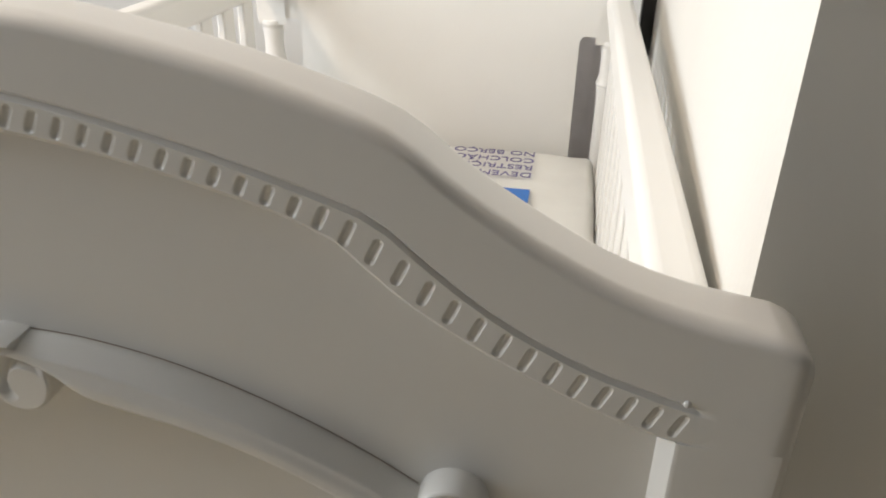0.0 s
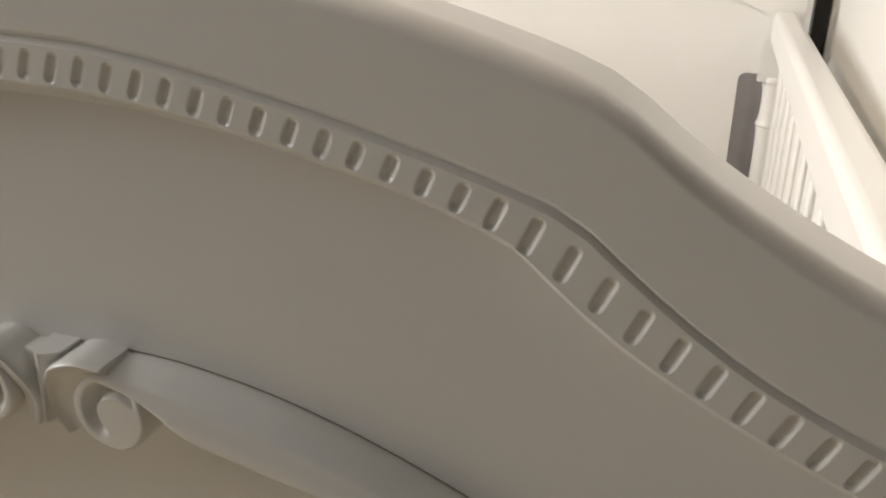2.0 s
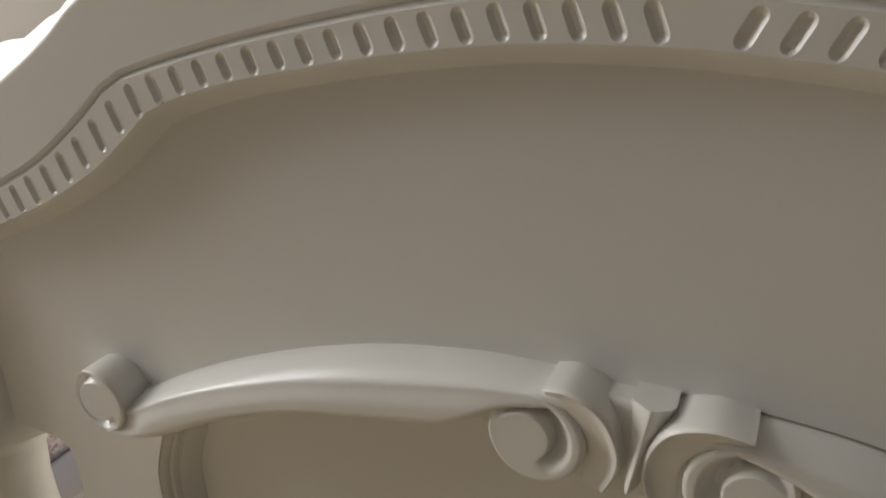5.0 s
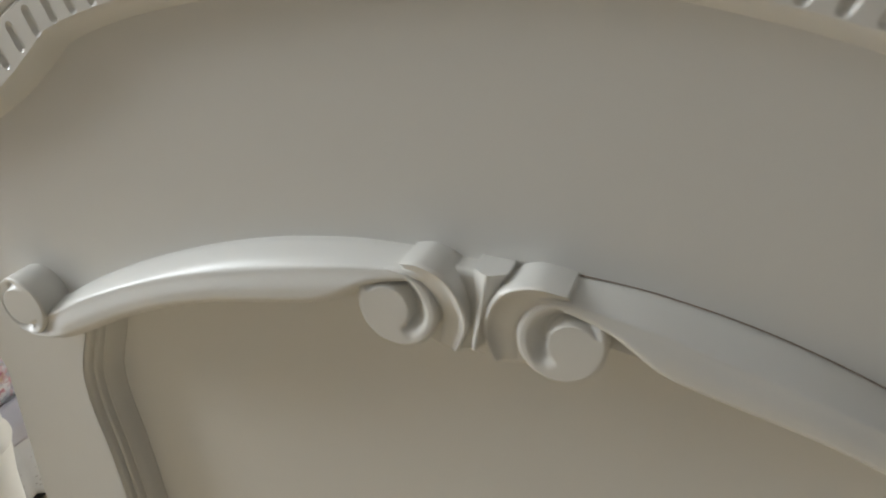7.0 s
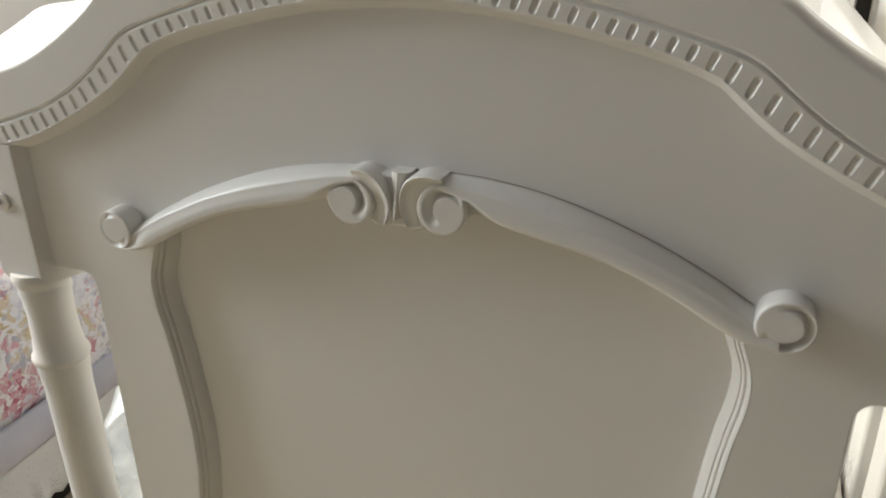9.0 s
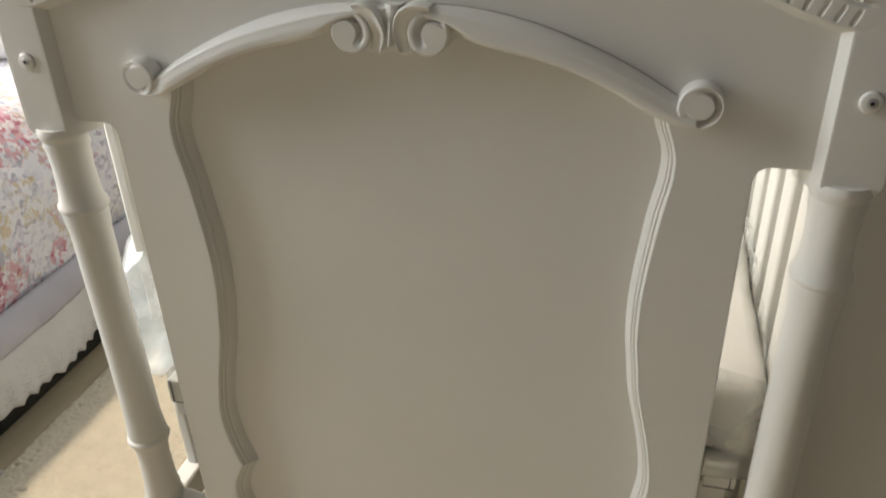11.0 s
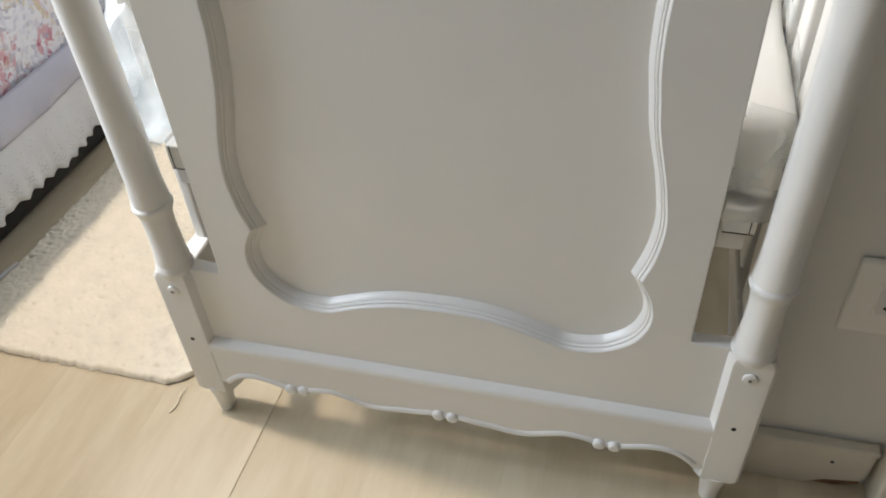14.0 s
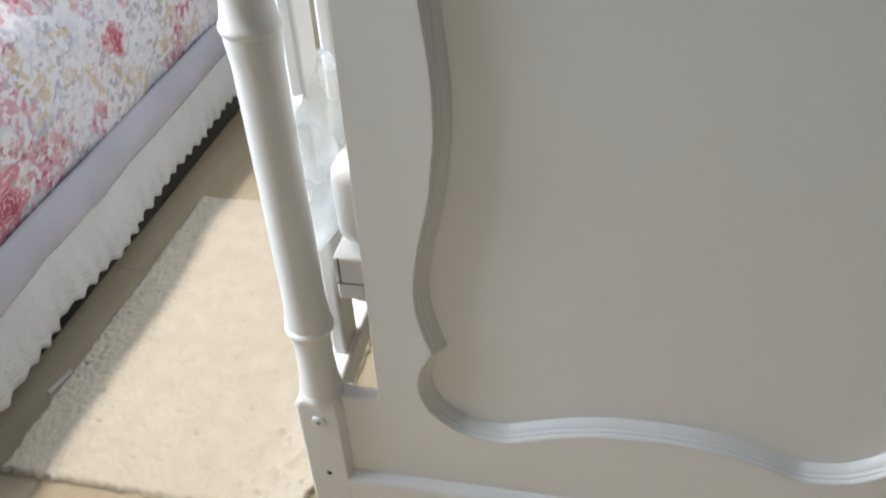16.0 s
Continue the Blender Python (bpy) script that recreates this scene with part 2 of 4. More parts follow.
# ---- mesh helpers ----


def mesh_from(name, verts, faces, mat, angle=35, smooth=True):
    me = bpy.data.meshes.new(name)
    me.from_pydata([tuple(v) for v in verts], [], faces)
    bm = bmesh.new()
    bm.from_mesh(me)
    bmesh.ops.remove_doubles(bm, verts=bm.verts, dist=1e-6)
    bmesh.ops.recalc_face_normals(bm, faces=bm.faces)
    bm.to_mesh(me)
    bm.free()
    finish(me, mat, angle, smooth)
    return me


def finish(me, mat, angle=35, smooth=True):
    if mat:
        me.materials.append(mat)
    if smooth:
        me.shade_smooth()
        me.set_sharp_from_angle(angle=radians(angle))


def bm_mesh(name, bm, mat, angle=35, smooth=True):
    bmesh.ops.recalc_face_normals(bm, faces=bm.faces)
    me = bpy.data.meshes.new(name)
    bm.to_mesh(me)
    bm.free()
    finish(me, mat, angle, smooth)
    return me


def child(name, me, parent, label=""):
    ob = new(name, me)
    ob.parent = parent
    return tagged(ob, label) if label else ob


def thing(name, at, label, category, group="", kind=""):
    ob = new(name)
    ob.empty_display_size = 0.05
    ob.location = at
    return tagged(ob, label, category, group, kind)


def box_bm(x0, x1, y0, y1, z0, z1, bevel=0.0, seg=2):
    bm = bmesh.new()
    bmesh.ops.create_cube(bm, size=1.0, matrix=Matrix.Translation(((x0 + x1) / 2, (y0 + y1) / 2, (z0 + z1) / 2)) @ Matrix.Diagonal((x1 - x0, y1 - y0, z1 - z0, 1)))
    if bevel:
        bmesh.ops.bevel(bm, geom=bm.edges[:], offset=bevel, segments=seg, profile=0.5, affect="EDGES")
    return bm


def flat_sides(me):
    """Keeps the six sides of a bevelled box plane, and only its edges rounded."""
    for p in me.polygons:
        if max(abs(c) for c in p.normal) > 0.9999:
            p.use_smooth = False
    return me


def box(name, x0, x1, y0, y1, z0, z1, mat, bevel=0.0, seg=2):
    return flat_sides(bm_mesh(name, box_bm(x0, x1, y0, y1, z0, z1, bevel, seg), mat, 50))


def lathe(name, profile, cx, cy, mat, n=28, angle=40):
    verts, faces = [], []
    for r, z in profile:
        for i in range(n):
            a = 2 * math.pi * i / n
            verts.append((cx + r * math.cos(a), cy + r * math.sin(a), z))
    for k in range(len(profile) - 1):
        for i in range(n):
            j = (i + 1) % n
            faces.append((k * n + i, k * n + j, (k + 1) * n + j, (k + 1) * n + i))
    faces.append(tuple(range(n)))
    faces.append(tuple((len(profile) - 1) * n + i for i in range(n)))
    return mesh_from(name, verts, faces, mat, angle)


def prism(name, outline, y0, y1, mat, angle=35, bevel=0.0):
    """A plate with this outline of (x, z), from y0 to y1."""
    bm = bmesh.new()
    f = bm.faces.new([bm.verts.new((x, y0, z)) for x, z in outline])
    ext = bmesh.ops.extrude_face_region(bm, geom=[f])
    bmesh.ops.translate(bm, verts=[v for v in ext["geom"] if isinstance(v, bmesh.types.BMVert)], vec=(0, y1 - y0, 0))
    if bevel:
        rim = [e for e in bm.edges if all(abs(v.co.y - y0) < 1e-6 for v in e.verts)]
        bmesh.ops.bevel(bm, geom=rim, offset=bevel, segments=3, profile=0.5, affect="EDGES")
    big = [g for g in bm.faces if len(g.verts) > 4]
    bmesh.ops.triangulate(bm, faces=big)
    return bm_mesh(name, bm, mat, angle)


def curve(points, x):
    xs, zs = [p[0] for p in points], [p[1] for p in points]
    return float(np.interp(x, xs, zs))


def smooth_path(points, n=12):
    """Catmull-Rom through the points."""
    p = [points[0], *points, points[-1]]
    out = []
    for i in range(1, len(p) - 2):
        for k in range(n):
            t = k / n
            out.append(tuple(0.5 * (2 * p[i][a] + (p[i + 1][a] - p[i - 1][a]) * t + (2 * p[i - 1][a] - 5 * p[i][a] + 4 * p[i + 1][a] - p[i + 2][a]) * t * t + (3 * p[i][a] - p[i - 1][a] - 3 * p[i + 1][a] + p[i + 2][a]) * t ** 3) for a in range(len(points[0]))))
    out.append(tuple(points[-1]))
    return out


def sweep(name, path, profile, mat, width=None, height=None, y=0.0, angle=45):
    """Lays a relief along a path of (x, z): profile holds (offset to the path's left, height towards the front)."""
    verts, faces = [], []
    m, n = len(profile), len(path)
    for i, (x, z) in enumerate(path):
        a, b = path[max(0, i - 1)], path[min(n - 1, i + 1)]
        d = Vector((b[0] - a[0], b[1] - a[1])).normalized()
        w = width(i / (n - 1)) if width else 1.0
        h = height(i / (n - 1)) if height else 1.0
        for s, up in profile:
            verts.append((x - d.y * s * w, y - up * h, z + d.x * s * w))
    for i in range(n - 1):
        for k in range(m - 1):
            faces.append((i * m + k, i * m + k + 1, (i + 1) * m + k + 1, (i + 1) * m + k))
    faces += [tuple(range(m)), tuple((n - 1) * m + k for k in range(m))]
    return mesh_from(name, verts, faces, mat, angle)


# ---- the crib ----
FRONT = -0.012
CREST = smooth_path([(0, 1.066), (0.061, 1.063), (0.105, 1.056), (0.147, 1.047), (0.19, 1.034), (0.212, 1.025)], 4) + smooth_path([(0.215, 1.023), (0.228, 1.012), (0.25, 0.997), (0.28, 0.980), (0.305, 0.969), (0.328, 0.9625), (0.35, 0.959), (0.363, 0.957)], 4) + [(0.369, 0.9545), (0.374, 0.951), (0.377, 0.946), (0.3785, 0.94)]
GROOVE = smooth_path([(0, 1.036), (0.045, 1.0335), (0.084, 1.027), (0.121, 1.0185), (0.155, 1.0095), (0.187, 0.9995), (0.202, 0.994)], 4) + smooth_path([(0.204, 0.993), (0.219, 0.980), (0.240, 0.9635), (0.262, 0.9495), (0.288, 0.937), (0.311, 0.929), (0.335, 0.922)], 4) + [(0.3785, 0.915)]
LOWER = smooth_path([(0, 1.0195), (0.043, 1.0175), (0.084, 1.0115), (0.121, 1.0035), (0.156, 0.9945), (0.183, 0.9845)], 4) + smooth_path([(0.186, 0.983), (0.207, 0.9645), (0.224, 0.952), (0.251, 0.9365), (0.284, 0.9205), (0.309, 0.9105), (0.331, 0.904)], 4) + [(0.3785, 0.903)]


CELL = 0.01064
CELLS = [0.0112 + (k - 0.5) * CELL for k in range(32)]


def ease(a, b, x):
    t = min(1.0, max(0.0, (x - a) / (b - a)))
    return t * t * (3 - 2 * t)


def crest_columns():
    """Where the crown's cross-sections lie: at the borders of the dentil cells, then close along the rounded end."""
    keep = [0.0, *CELLS, 0.3390, 0.3460] + [p[0] for p in CREST if p[0] > 0.348]
    return [-x for x in reversed(keep[1:])] + keep


def crown_mesh(relief):
    """The thick curved top of an end: rounded crest, groove, and a cove under the dentil band, which is left open."""
    xs = crest_columns()
    rows = []
    for x in xs:
        a = abs(x)
        zt, zg, zl = curve(CREST, a), curve(GROOVE, a), curve(LOWER, a)
        g = 1.0 if (a < 0.3365 and relief) else 0.0
        w = g
        tuck = 0.0006 if (relief and 0.3365 < a < 0.345) else 0.0
        if a > 0.345:
            zl = 0.9100
        r = 0.0072
        col = [(0.024, zl - 0.006), (0.024, zt - r + 0.003)]
        col += [(0.024 - r + r * math.cos(q), zt - r + 0.003 + r * math.sin(q)) for q in (0.4, 0.8, 1.2, 1.57)]
        col += [(FRONT + r - r * math.sin(q), zt + 0.003 - r + r * math.cos(q)) for q in (0.0, 0.4, 0.8, 1.2, 1.57)]
        col += [(FRONT, zg + 0.0026), (FRONT + 0.0007 * w, zg + 0.0018), (FRONT + 0.0022 * w, zg + 0.0004), (FRONT + 0.0010 * w, zg - 0.0010), (FRONT, zg - 0.0016)]
        col += [(FRONT, zl + 0.0020), (FRONT + (0.0018 if g else tuck), zl - 0.0004), (FRONT + (0.0075 if g else tuck), zl - 0.0026), (0.002 if g else FRONT + tuck, zl - 0.0065 if g else zl - 0.0055)]
        back = 0.0055 * max(0.0, (a - 0.372) / 0.0065) ** 2
        rows.append([(x, max(y, FRONT + back), z) for y, z in col])
    m = len(rows[0])
    verts = [v for r in rows for v in r]
    faces = []
    for i in range(len(rows) - 1):
        inside = abs(xs[i]) < 0.3374 and abs(xs[i + 1]) < 0.3374
        for k in range(m - 1):
            if relief and inside and k == m - 5:
                continue
            faces.append((i * m + k, i * m + k + 1, (i + 1) * m + k + 1, (i + 1) * m + k))
    faces += [tuple(range(m)), tuple((len(rows) - 1) * m + k for k in range(m))]
    return mesh_from("crown", verts, faces, LACQUER, 40)


def dentil_mesh():
    """The band between groove and cove: 62 cells, each with a slanting slot sunk into it, and plain fields between."""
    verts, faces = [], []
    y = FRONT

    def edge(x):
        return curve(GROOVE, abs(x)) - 0.0016, curve(LOWER, abs(x)) + 0.0020

    def field(x0, x1):
        (t0, l0), (t1, l1) = edge(x0), edge(x1)
        k = len(verts)
        verts.extend([(x0, y, l0), (x1, y, l1), (x1, y, t1), (x0, y, t0)])
        faces.append((k, k + 1, k + 2, k + 3))

    def cell(x0, x1, side):
        (t0, l0), (t1, l1) = edge(x0), edge(x1)
        cx, cz = (x0 + x1) / 2, (t0 + t1 + l0 + l1) / 4 - 0.0003
        tilt, hw, hl = radians(24) * side, 0.0021, min(0.0042, (t0 + t1 - l0 - l1) / 4 - 0.0030)
        rim = [(x0 + (x1 - x0) * f, t0 + (t1 - t0) * f) for f in (0, 1 / 3, 2 / 3, 1)]
        rim += [(x1, t1 + (l1 - t1) * f) for f in (1 / 3, 2 / 3)]
        rim += [(x0 + (x1 - x0) * f, l0 + (l1 - l0) * f) for f in (1, 2 / 3, 1 / 3, 0)]
        rim += [(x0, l0 + (t0 - l0) * f) for f in (1 / 3, 2 / 3)]
        shape = [(-0.80, 0.6), (-0.35, 0.95), (0.35, 0.95), (0.80, 0.6), (1.0, 0), (1.0, 0), (0.80, -0.6), (0.35, -0.95), (-0.35, -0.95), (-0.80, -0.6), (-1.0, 0), (-1.0, 0)]
        up = [1, 1, 1, 1, 1, -1, -1, -1, -1, -1, -1, 1]
        rings = [rim]
        for grow, deep in ((1.12, 0), (0.94, 0), (0.34, 1)):
            ring = []
            for (u, w), sg in zip(shape, up):
                a, b = u * hw * grow, w * hw * grow + sg * hl * (0.94 if deep else 1)
                ring.append((cx + a * math.cos(tilt) + b * math.sin(tilt), cz - a * math.sin(tilt) + b * math.cos(tilt)))
            rings.append(ring)
        k = len(verts)
        for q, ring in enumerate(rings):
            verts.extend([(px, y + (0.0, 0.0, 0.0003, 0.0014)[q], pz) for px, pz in ring])
        for q in range(3):
            for j in range(12):
                n = (j + 1) % 12
                faces.append((k + q * 12 + j, k + q * 12 + n, k + q * 12 + 12 + n, k + q * 12 + 12 + j))
        faces.append(tuple(k + 36 + j for j in range(12)))

    field(-CELLS[0], 0.0)
    field(0.0, CELLS[0])
    for k in range(31):
        cell(CELLS[k], CELLS[k + 1], 1)
        cell(-CELLS[k + 1], -CELLS[k], -1)
    return mesh_from("dentil_band", verts, faces, LACQUER, 24)


def panel_outline():
    xs = [x for x in crest_columns() if abs(x) < 0.33]
    pts = [(x, curve(LOWER, abs(x)) + 0.012) for x in xs]
    right = [(0.334, 0.90), (0.334, 0.796), (0.297, 0.796)]
    right += [(0.297 - 0.012 * math.sin(q), 0.784 + 0.012 * math.cos(q)) for q in (0.4, 0.8, 1.2, 1.57)]
    right += [(0.285, 0.297), (0.2865, 0.2935), (0.290, 0.292), (0.334, 0.292), (0.334, 0.150)]
    return pts + right + [(-x, z) for x, z in reversed(right)]


def block_mesh(z0, z1, side, top_cut):
    """A square post block with a long chamfer on the panel's side and rounded outer edges."""
    f = FRONT
    pts = [(0.325, 0.0005), (0.3310, f + 0.0006), (0.333, f), (0.369, f), (0.374, f + 0.0005), (0.377, f + 0.0033), (0.3785, f + 0.0055), (0.3780, 0.020), (0.3755, 0.0232), (0.316, 0.0232)]
    c = (0.352, 0.006)
    levels = [(z0, 0.80), (z0 + 0.008, 1.0), (z1 - 0.008, 1.0), (z1, 0.84)] if top_cut == "both" else [(z0, 0.86), (z0 + 0.007, 1.0), (z1, 1.0)]
    verts, faces = [], []
    m = len(pts)
    for z, k in levels:
        for x, y in pts:
            kx = k if x > 0.33 else 1.0
            verts.append((side * (c[0] + (x - c[0]) * kx), c[1] + (y - c[1]) * (k if y < 0 else 1), z))
    for i in range(len(levels) - 1):
        for j in range(m):
            n = (j + 1) % m
            faces.append((i * m + j, i * m + n, (i + 1) * m + n, (i + 1) * m + j))
    faces += [tuple(range(m)), tuple((len(levels) - 1) * m + j for j in range(m))]
    return mesh_from("post_block", verts, faces, LACQUER, 32)


POST = [(0.0195, 0.280), (0.0235, 0.290), (0.0240, 0.296), (0.0215, 0.300), (0.0208, 0.304), (0.0222, 0.309), (0.0205, 0.315), (0.0195, 0.335), (0.0190, 0.360), (0.0200, 0.376), (0.0222, 0.384), (0.0245, 0.388), (0.0250, 0.391), (0.0243, 0.394), (0.0222, 0.396), (0.0228, 0.401), (0.0224, 0.407), (0.0208, 0.425), (0.0205, 0.55), (0.0208, 0.672), (0.0222, 0.688), (0.0228, 0.694), (0.0222, 0.699), (0.0243, 0.701), (0.0250, 0.704), (0.0245, 0.707), (0.0222, 0.711), (0.0204, 0.722), (0.0196, 0.745), (0.0205, 0.765), (0.0222, 0.770), (0.0212, 0.774), (0.0218, 0.777), (0.0242, 0.781), (0.0246, 0.785), (0.0236, 0.790)]
FOOT = [(0.0105, 0.0), (0.0118, 0.002), (0.0150, 0.034), (0.0165, 0.044), (0.0185, 0.052), (0.0200, 0.060)]

# the routed edge round the sunk panel, along its outer line
SIDE_MOULD = [(0.2140, 0.845), (0.2175, 0.826), (0.2240, 0.807), (0.2262, 0.793), (0.2250, 0.773), (0.2205, 0.748), (0.2155, 0.708), (0.2118, 0.668), (0.2112, 0.640), (0.2120, 0.615), (0.2150, 0.590), (0.2190, 0.557), (0.2260, 0.525), (0.2310, 0.503), (0.2365, 0.470), (0.2382, 0.450), (0.2372, 0.430), (0.2325, 0.4015), (0.2236, 0.3725)]
LOW_MOULD = [(0.2236, 0.3725), (0.2300, 0.361), (0.2383, 0.341), (0.2405, 0.317), (0.2340, 0.293), (0.2205, 0.2737), (0.2000, 0.2585), (0.1860, 0.2530), (0.1720, 0.2500), (0.1480, 0.2495), (0.1225, 0.2585), (0.0870, 0.2705), (0.0520, 0.2785), (0.0209, 0.2810), (0.0, 0.2815)]
SUNK = 0.017
# (distance inwards from the outer line, depth): two beads, then a broad sloping face with a fine step at its foot
REED = [(-0.0004, 0.0), (0.0, 0.0), (0.0005, 0.0006), (0.0013, 0.0010), (0.0022, 0.0022), (0.0026, 0.0044), (0.0031, 0.0048), (0.0036, 0.0042), (0.0044, 0.0046), (0.0050, 0.0058), (0.0053, 0.0080), (0.0058, 0.0084), (0.0064, 0.0080), (0.0080, 0.0098), (0.0097, 0.0124), (0.0111, 0.0152), (0.0115, 0.0160), (0.0117, 0.0162), (0.0118, SUNK + 0.0006)]


def mirrored(path, side):
    return [(side * x, z) for x, z in path]


RIBBON_JOINT = [(0.020, 0.9138), (0.045, 0.9130), (0.0619, 0.9115), (0.0904, 0.9065), (0.1178, 0.8990), (0.1446, 0.8893), (0.1709, 0.8779), (0.1968, 0.8645), (0.2201, 0.8504), (0.2360, 0.8430)]
RIBBON_CREASE = [(0.020, 0.9115), (0.0444, 0.9085), (0.0640, 0.9050), (0.0930, 0.8978), (0.1205, 0.8905), (0.1470, 0.8818), (0.1729, 0.8710), (0.1979, 0.8590), (0.2190, 0.8465), (0.2360, 0.8390)]
RIBBON_EDGE = [(0.020, 0.8950), (0.0482, 0.8908), (0.0635, 0.8880), (0.0931, 0.8816), (0.1215, 0.8752), (0.1487, 0.8660), (0.1748, 0.8540), (0.1985, 0.8405), (0.2165, 0.8325), (0.2360, 0.8300)]


def loft(name, rails, section, mat, angle=40):
    """A carved strip: section gives (rail, share towards the next rail, height) along three or more rails."""
    paths = [smooth_path(r, 7) for r in rails]
    n, m = min(len(p) for p in paths), len(section)
    verts, faces = [], []
    for i in range(n):
        f = i / (n - 1)
        for k, t, h in section:
            p, q = paths[k][i], paths[min(k + 1, len(paths) - 1)][i]
            verts.append((p[0] + (q[0] - p[0]) * t, -(h(f) if callable(h) else h), p[1] + (q[1] - p[1]) * t))
    for i in range(n - 1):
        for k in range(m - 1):
            faces.append((i * m + k, i * m + k + 1, (i + 1) * m + k + 1, (i + 1) * m + k))
    faces += [tuple(range(m)), tuple((n - 1) * m + k for k in range(m))]
    return mesh_from(name, verts, faces, mat, angle)


def routed(path, side, cusp_start=None, cusp_end=None):
    """A strip of the sunk edge along its outer line; where two strips meet in a point their ends are mitred."""
    n, m = len(path), len(REED)
    pts = [Vector(p) for p in path]
    way = [(pts[min(n - 1, i + 1)] - pts[max(0, i - 1)]).normalized() for i in range(n)]
    rows = [[pts[i] + Vector((way[i].y, -way[i].x)) * s * side for s, _ in REED] for i in range(n)]
    for at, mitre, back in ((n - 1, cusp_end, 1), (0, cusp_start, -1)):
        if mitre is None:
            continue
        c, across = pts[at], Vector((-mitre[1], mitre[0]))
        if across.dot(way[at]) * back < 0:
            across = -across
        for i in range(n):
            if (pts[i] - c).length > 0.03:
                continue
            for k in range(m):
                over = (rows[i][k] - c).dot(across) * back
                if i == at or over * back > 0 and (rows[i][k] - c).dot(across) > 0:
                    rows[i][k] = rows[i][k] - way[i] * ((rows[i][k] - c).dot(across) / way[i].dot(across))
    verts = [(p.x, REED[k][1], p.y) for row in rows for k, p in enumerate(row)]
    faces = [(i * m + k, i * m + k + 1, (i + 1) * m + k + 1, (i + 1) * m + k) for i in range(n - 1) for k in range(m - 1)]
    return mesh_from("moulding", verts, faces, LACQUER, 34)


def mouldings(parent):
    sides, low = smooth_path(SIDE_MOULD, 6), smooth_path(LOW_MOULD, 8)
    a = (Vector(sides[-1]) - Vector(sides[-2])).normalized()
    b = (Vector(low[1]) - Vector(low[0])).normalized()
    mitre = (Vector((a.y, -a.x)) + Vector((b.y, -b.x))).normalized()
    for side in (-1, 1):
        child("moulding", routed(mirrored(sides, side), side, None, (side * mitre.x, mitre.y)), parent, "reeded curved moulding strip")
    whole = low + mirrored(list(reversed(low))[1:], -1)
    child("moulding", routed(whole, 1, (mitre.x, mitre.y), (-mitre.x, mitre.y)), parent, "reeded curved moulding strip")


def hole_outline():
    """The outer line of the sunk panel, closed behind the ribbons and the carving at its head."""
    half = [(0.0, 0.900), (0.020, 0.900)]
    half += [((p[0] + q[0]) / 2, (p[1] + q[1]) / 2) for p, q in zip(RIBBON_CREASE[1:-2], RIBBON_EDGE[1:-2])]
    half += smooth_path(SIDE_MOULD, 6) + smooth_path(LOW_MOULD, 8)[1:]
    return half + mirrored(list(reversed(half[1:-1])), -1)


def inset_outline():
    """The sunk panel, a little larger than what shows of it."""
    half = [(0.0, 0.899), (0.020, 0.899)]
    half += [((p[0] + q[0]) / 2, (p[1] + q[1]) / 2 - 0.001) for p, q in zip(RIBBON_CREASE[1:-2], RIBBON_EDGE[1:-2])]
    half += [(x - 0.008, z) for x, z in smooth_path(SIDE_MOULD, 6)] + [(x * 0.967, z + 0.008) for x, z in smooth_path(LOW_MOULD, 8)[6:]]
    return half + mirrored(list(reversed(half[1:-1])), -1)


def sunk_board(name, outline, hole, y0, y1, mat, bevel=0.0015):
    """A board with an opening for the sunk panel."""
    bm = bmesh.new()
    loops = []
    for ring in (outline, hole):
        vs = [bm.verts.new((x, y0, z)) for x, z in ring]
        loops.append([bm.edges.new((vs[i], vs[(i + 1) % len(vs)])) for i in range(len(vs))])
    outer = set(v for e in loops[0] for v in e.verts)
    bmesh.ops.triangle_fill(bm, use_beauty=True, use_dissolve=False, edges=loops[0] + loops[1], normal=(0, -1, 0))
    ext = bmesh.ops.extrude_face_region(bm, geom=bm.faces[:], use_keep_orig=True)
    bmesh.ops.translate(bm, verts=[v for v in ext["geom"] if isinstance(v, bmesh.types.BMVert)], vec=(0, y1 - y0, 0))
    rim = [e for e in bm.edges if all(v in outer for v in e.verts) and any(abs(f.normal.y) < 0.5 for f in e.link_faces)]
    bmesh.ops.recalc_face_normals(bm, faces=bm.faces)
    bmesh.ops.bevel(bm, geom=rim, offset=bevel, segments=3, profile=0.5, affect="EDGES")
    return bm_mesh(name, bm, mat, 30)


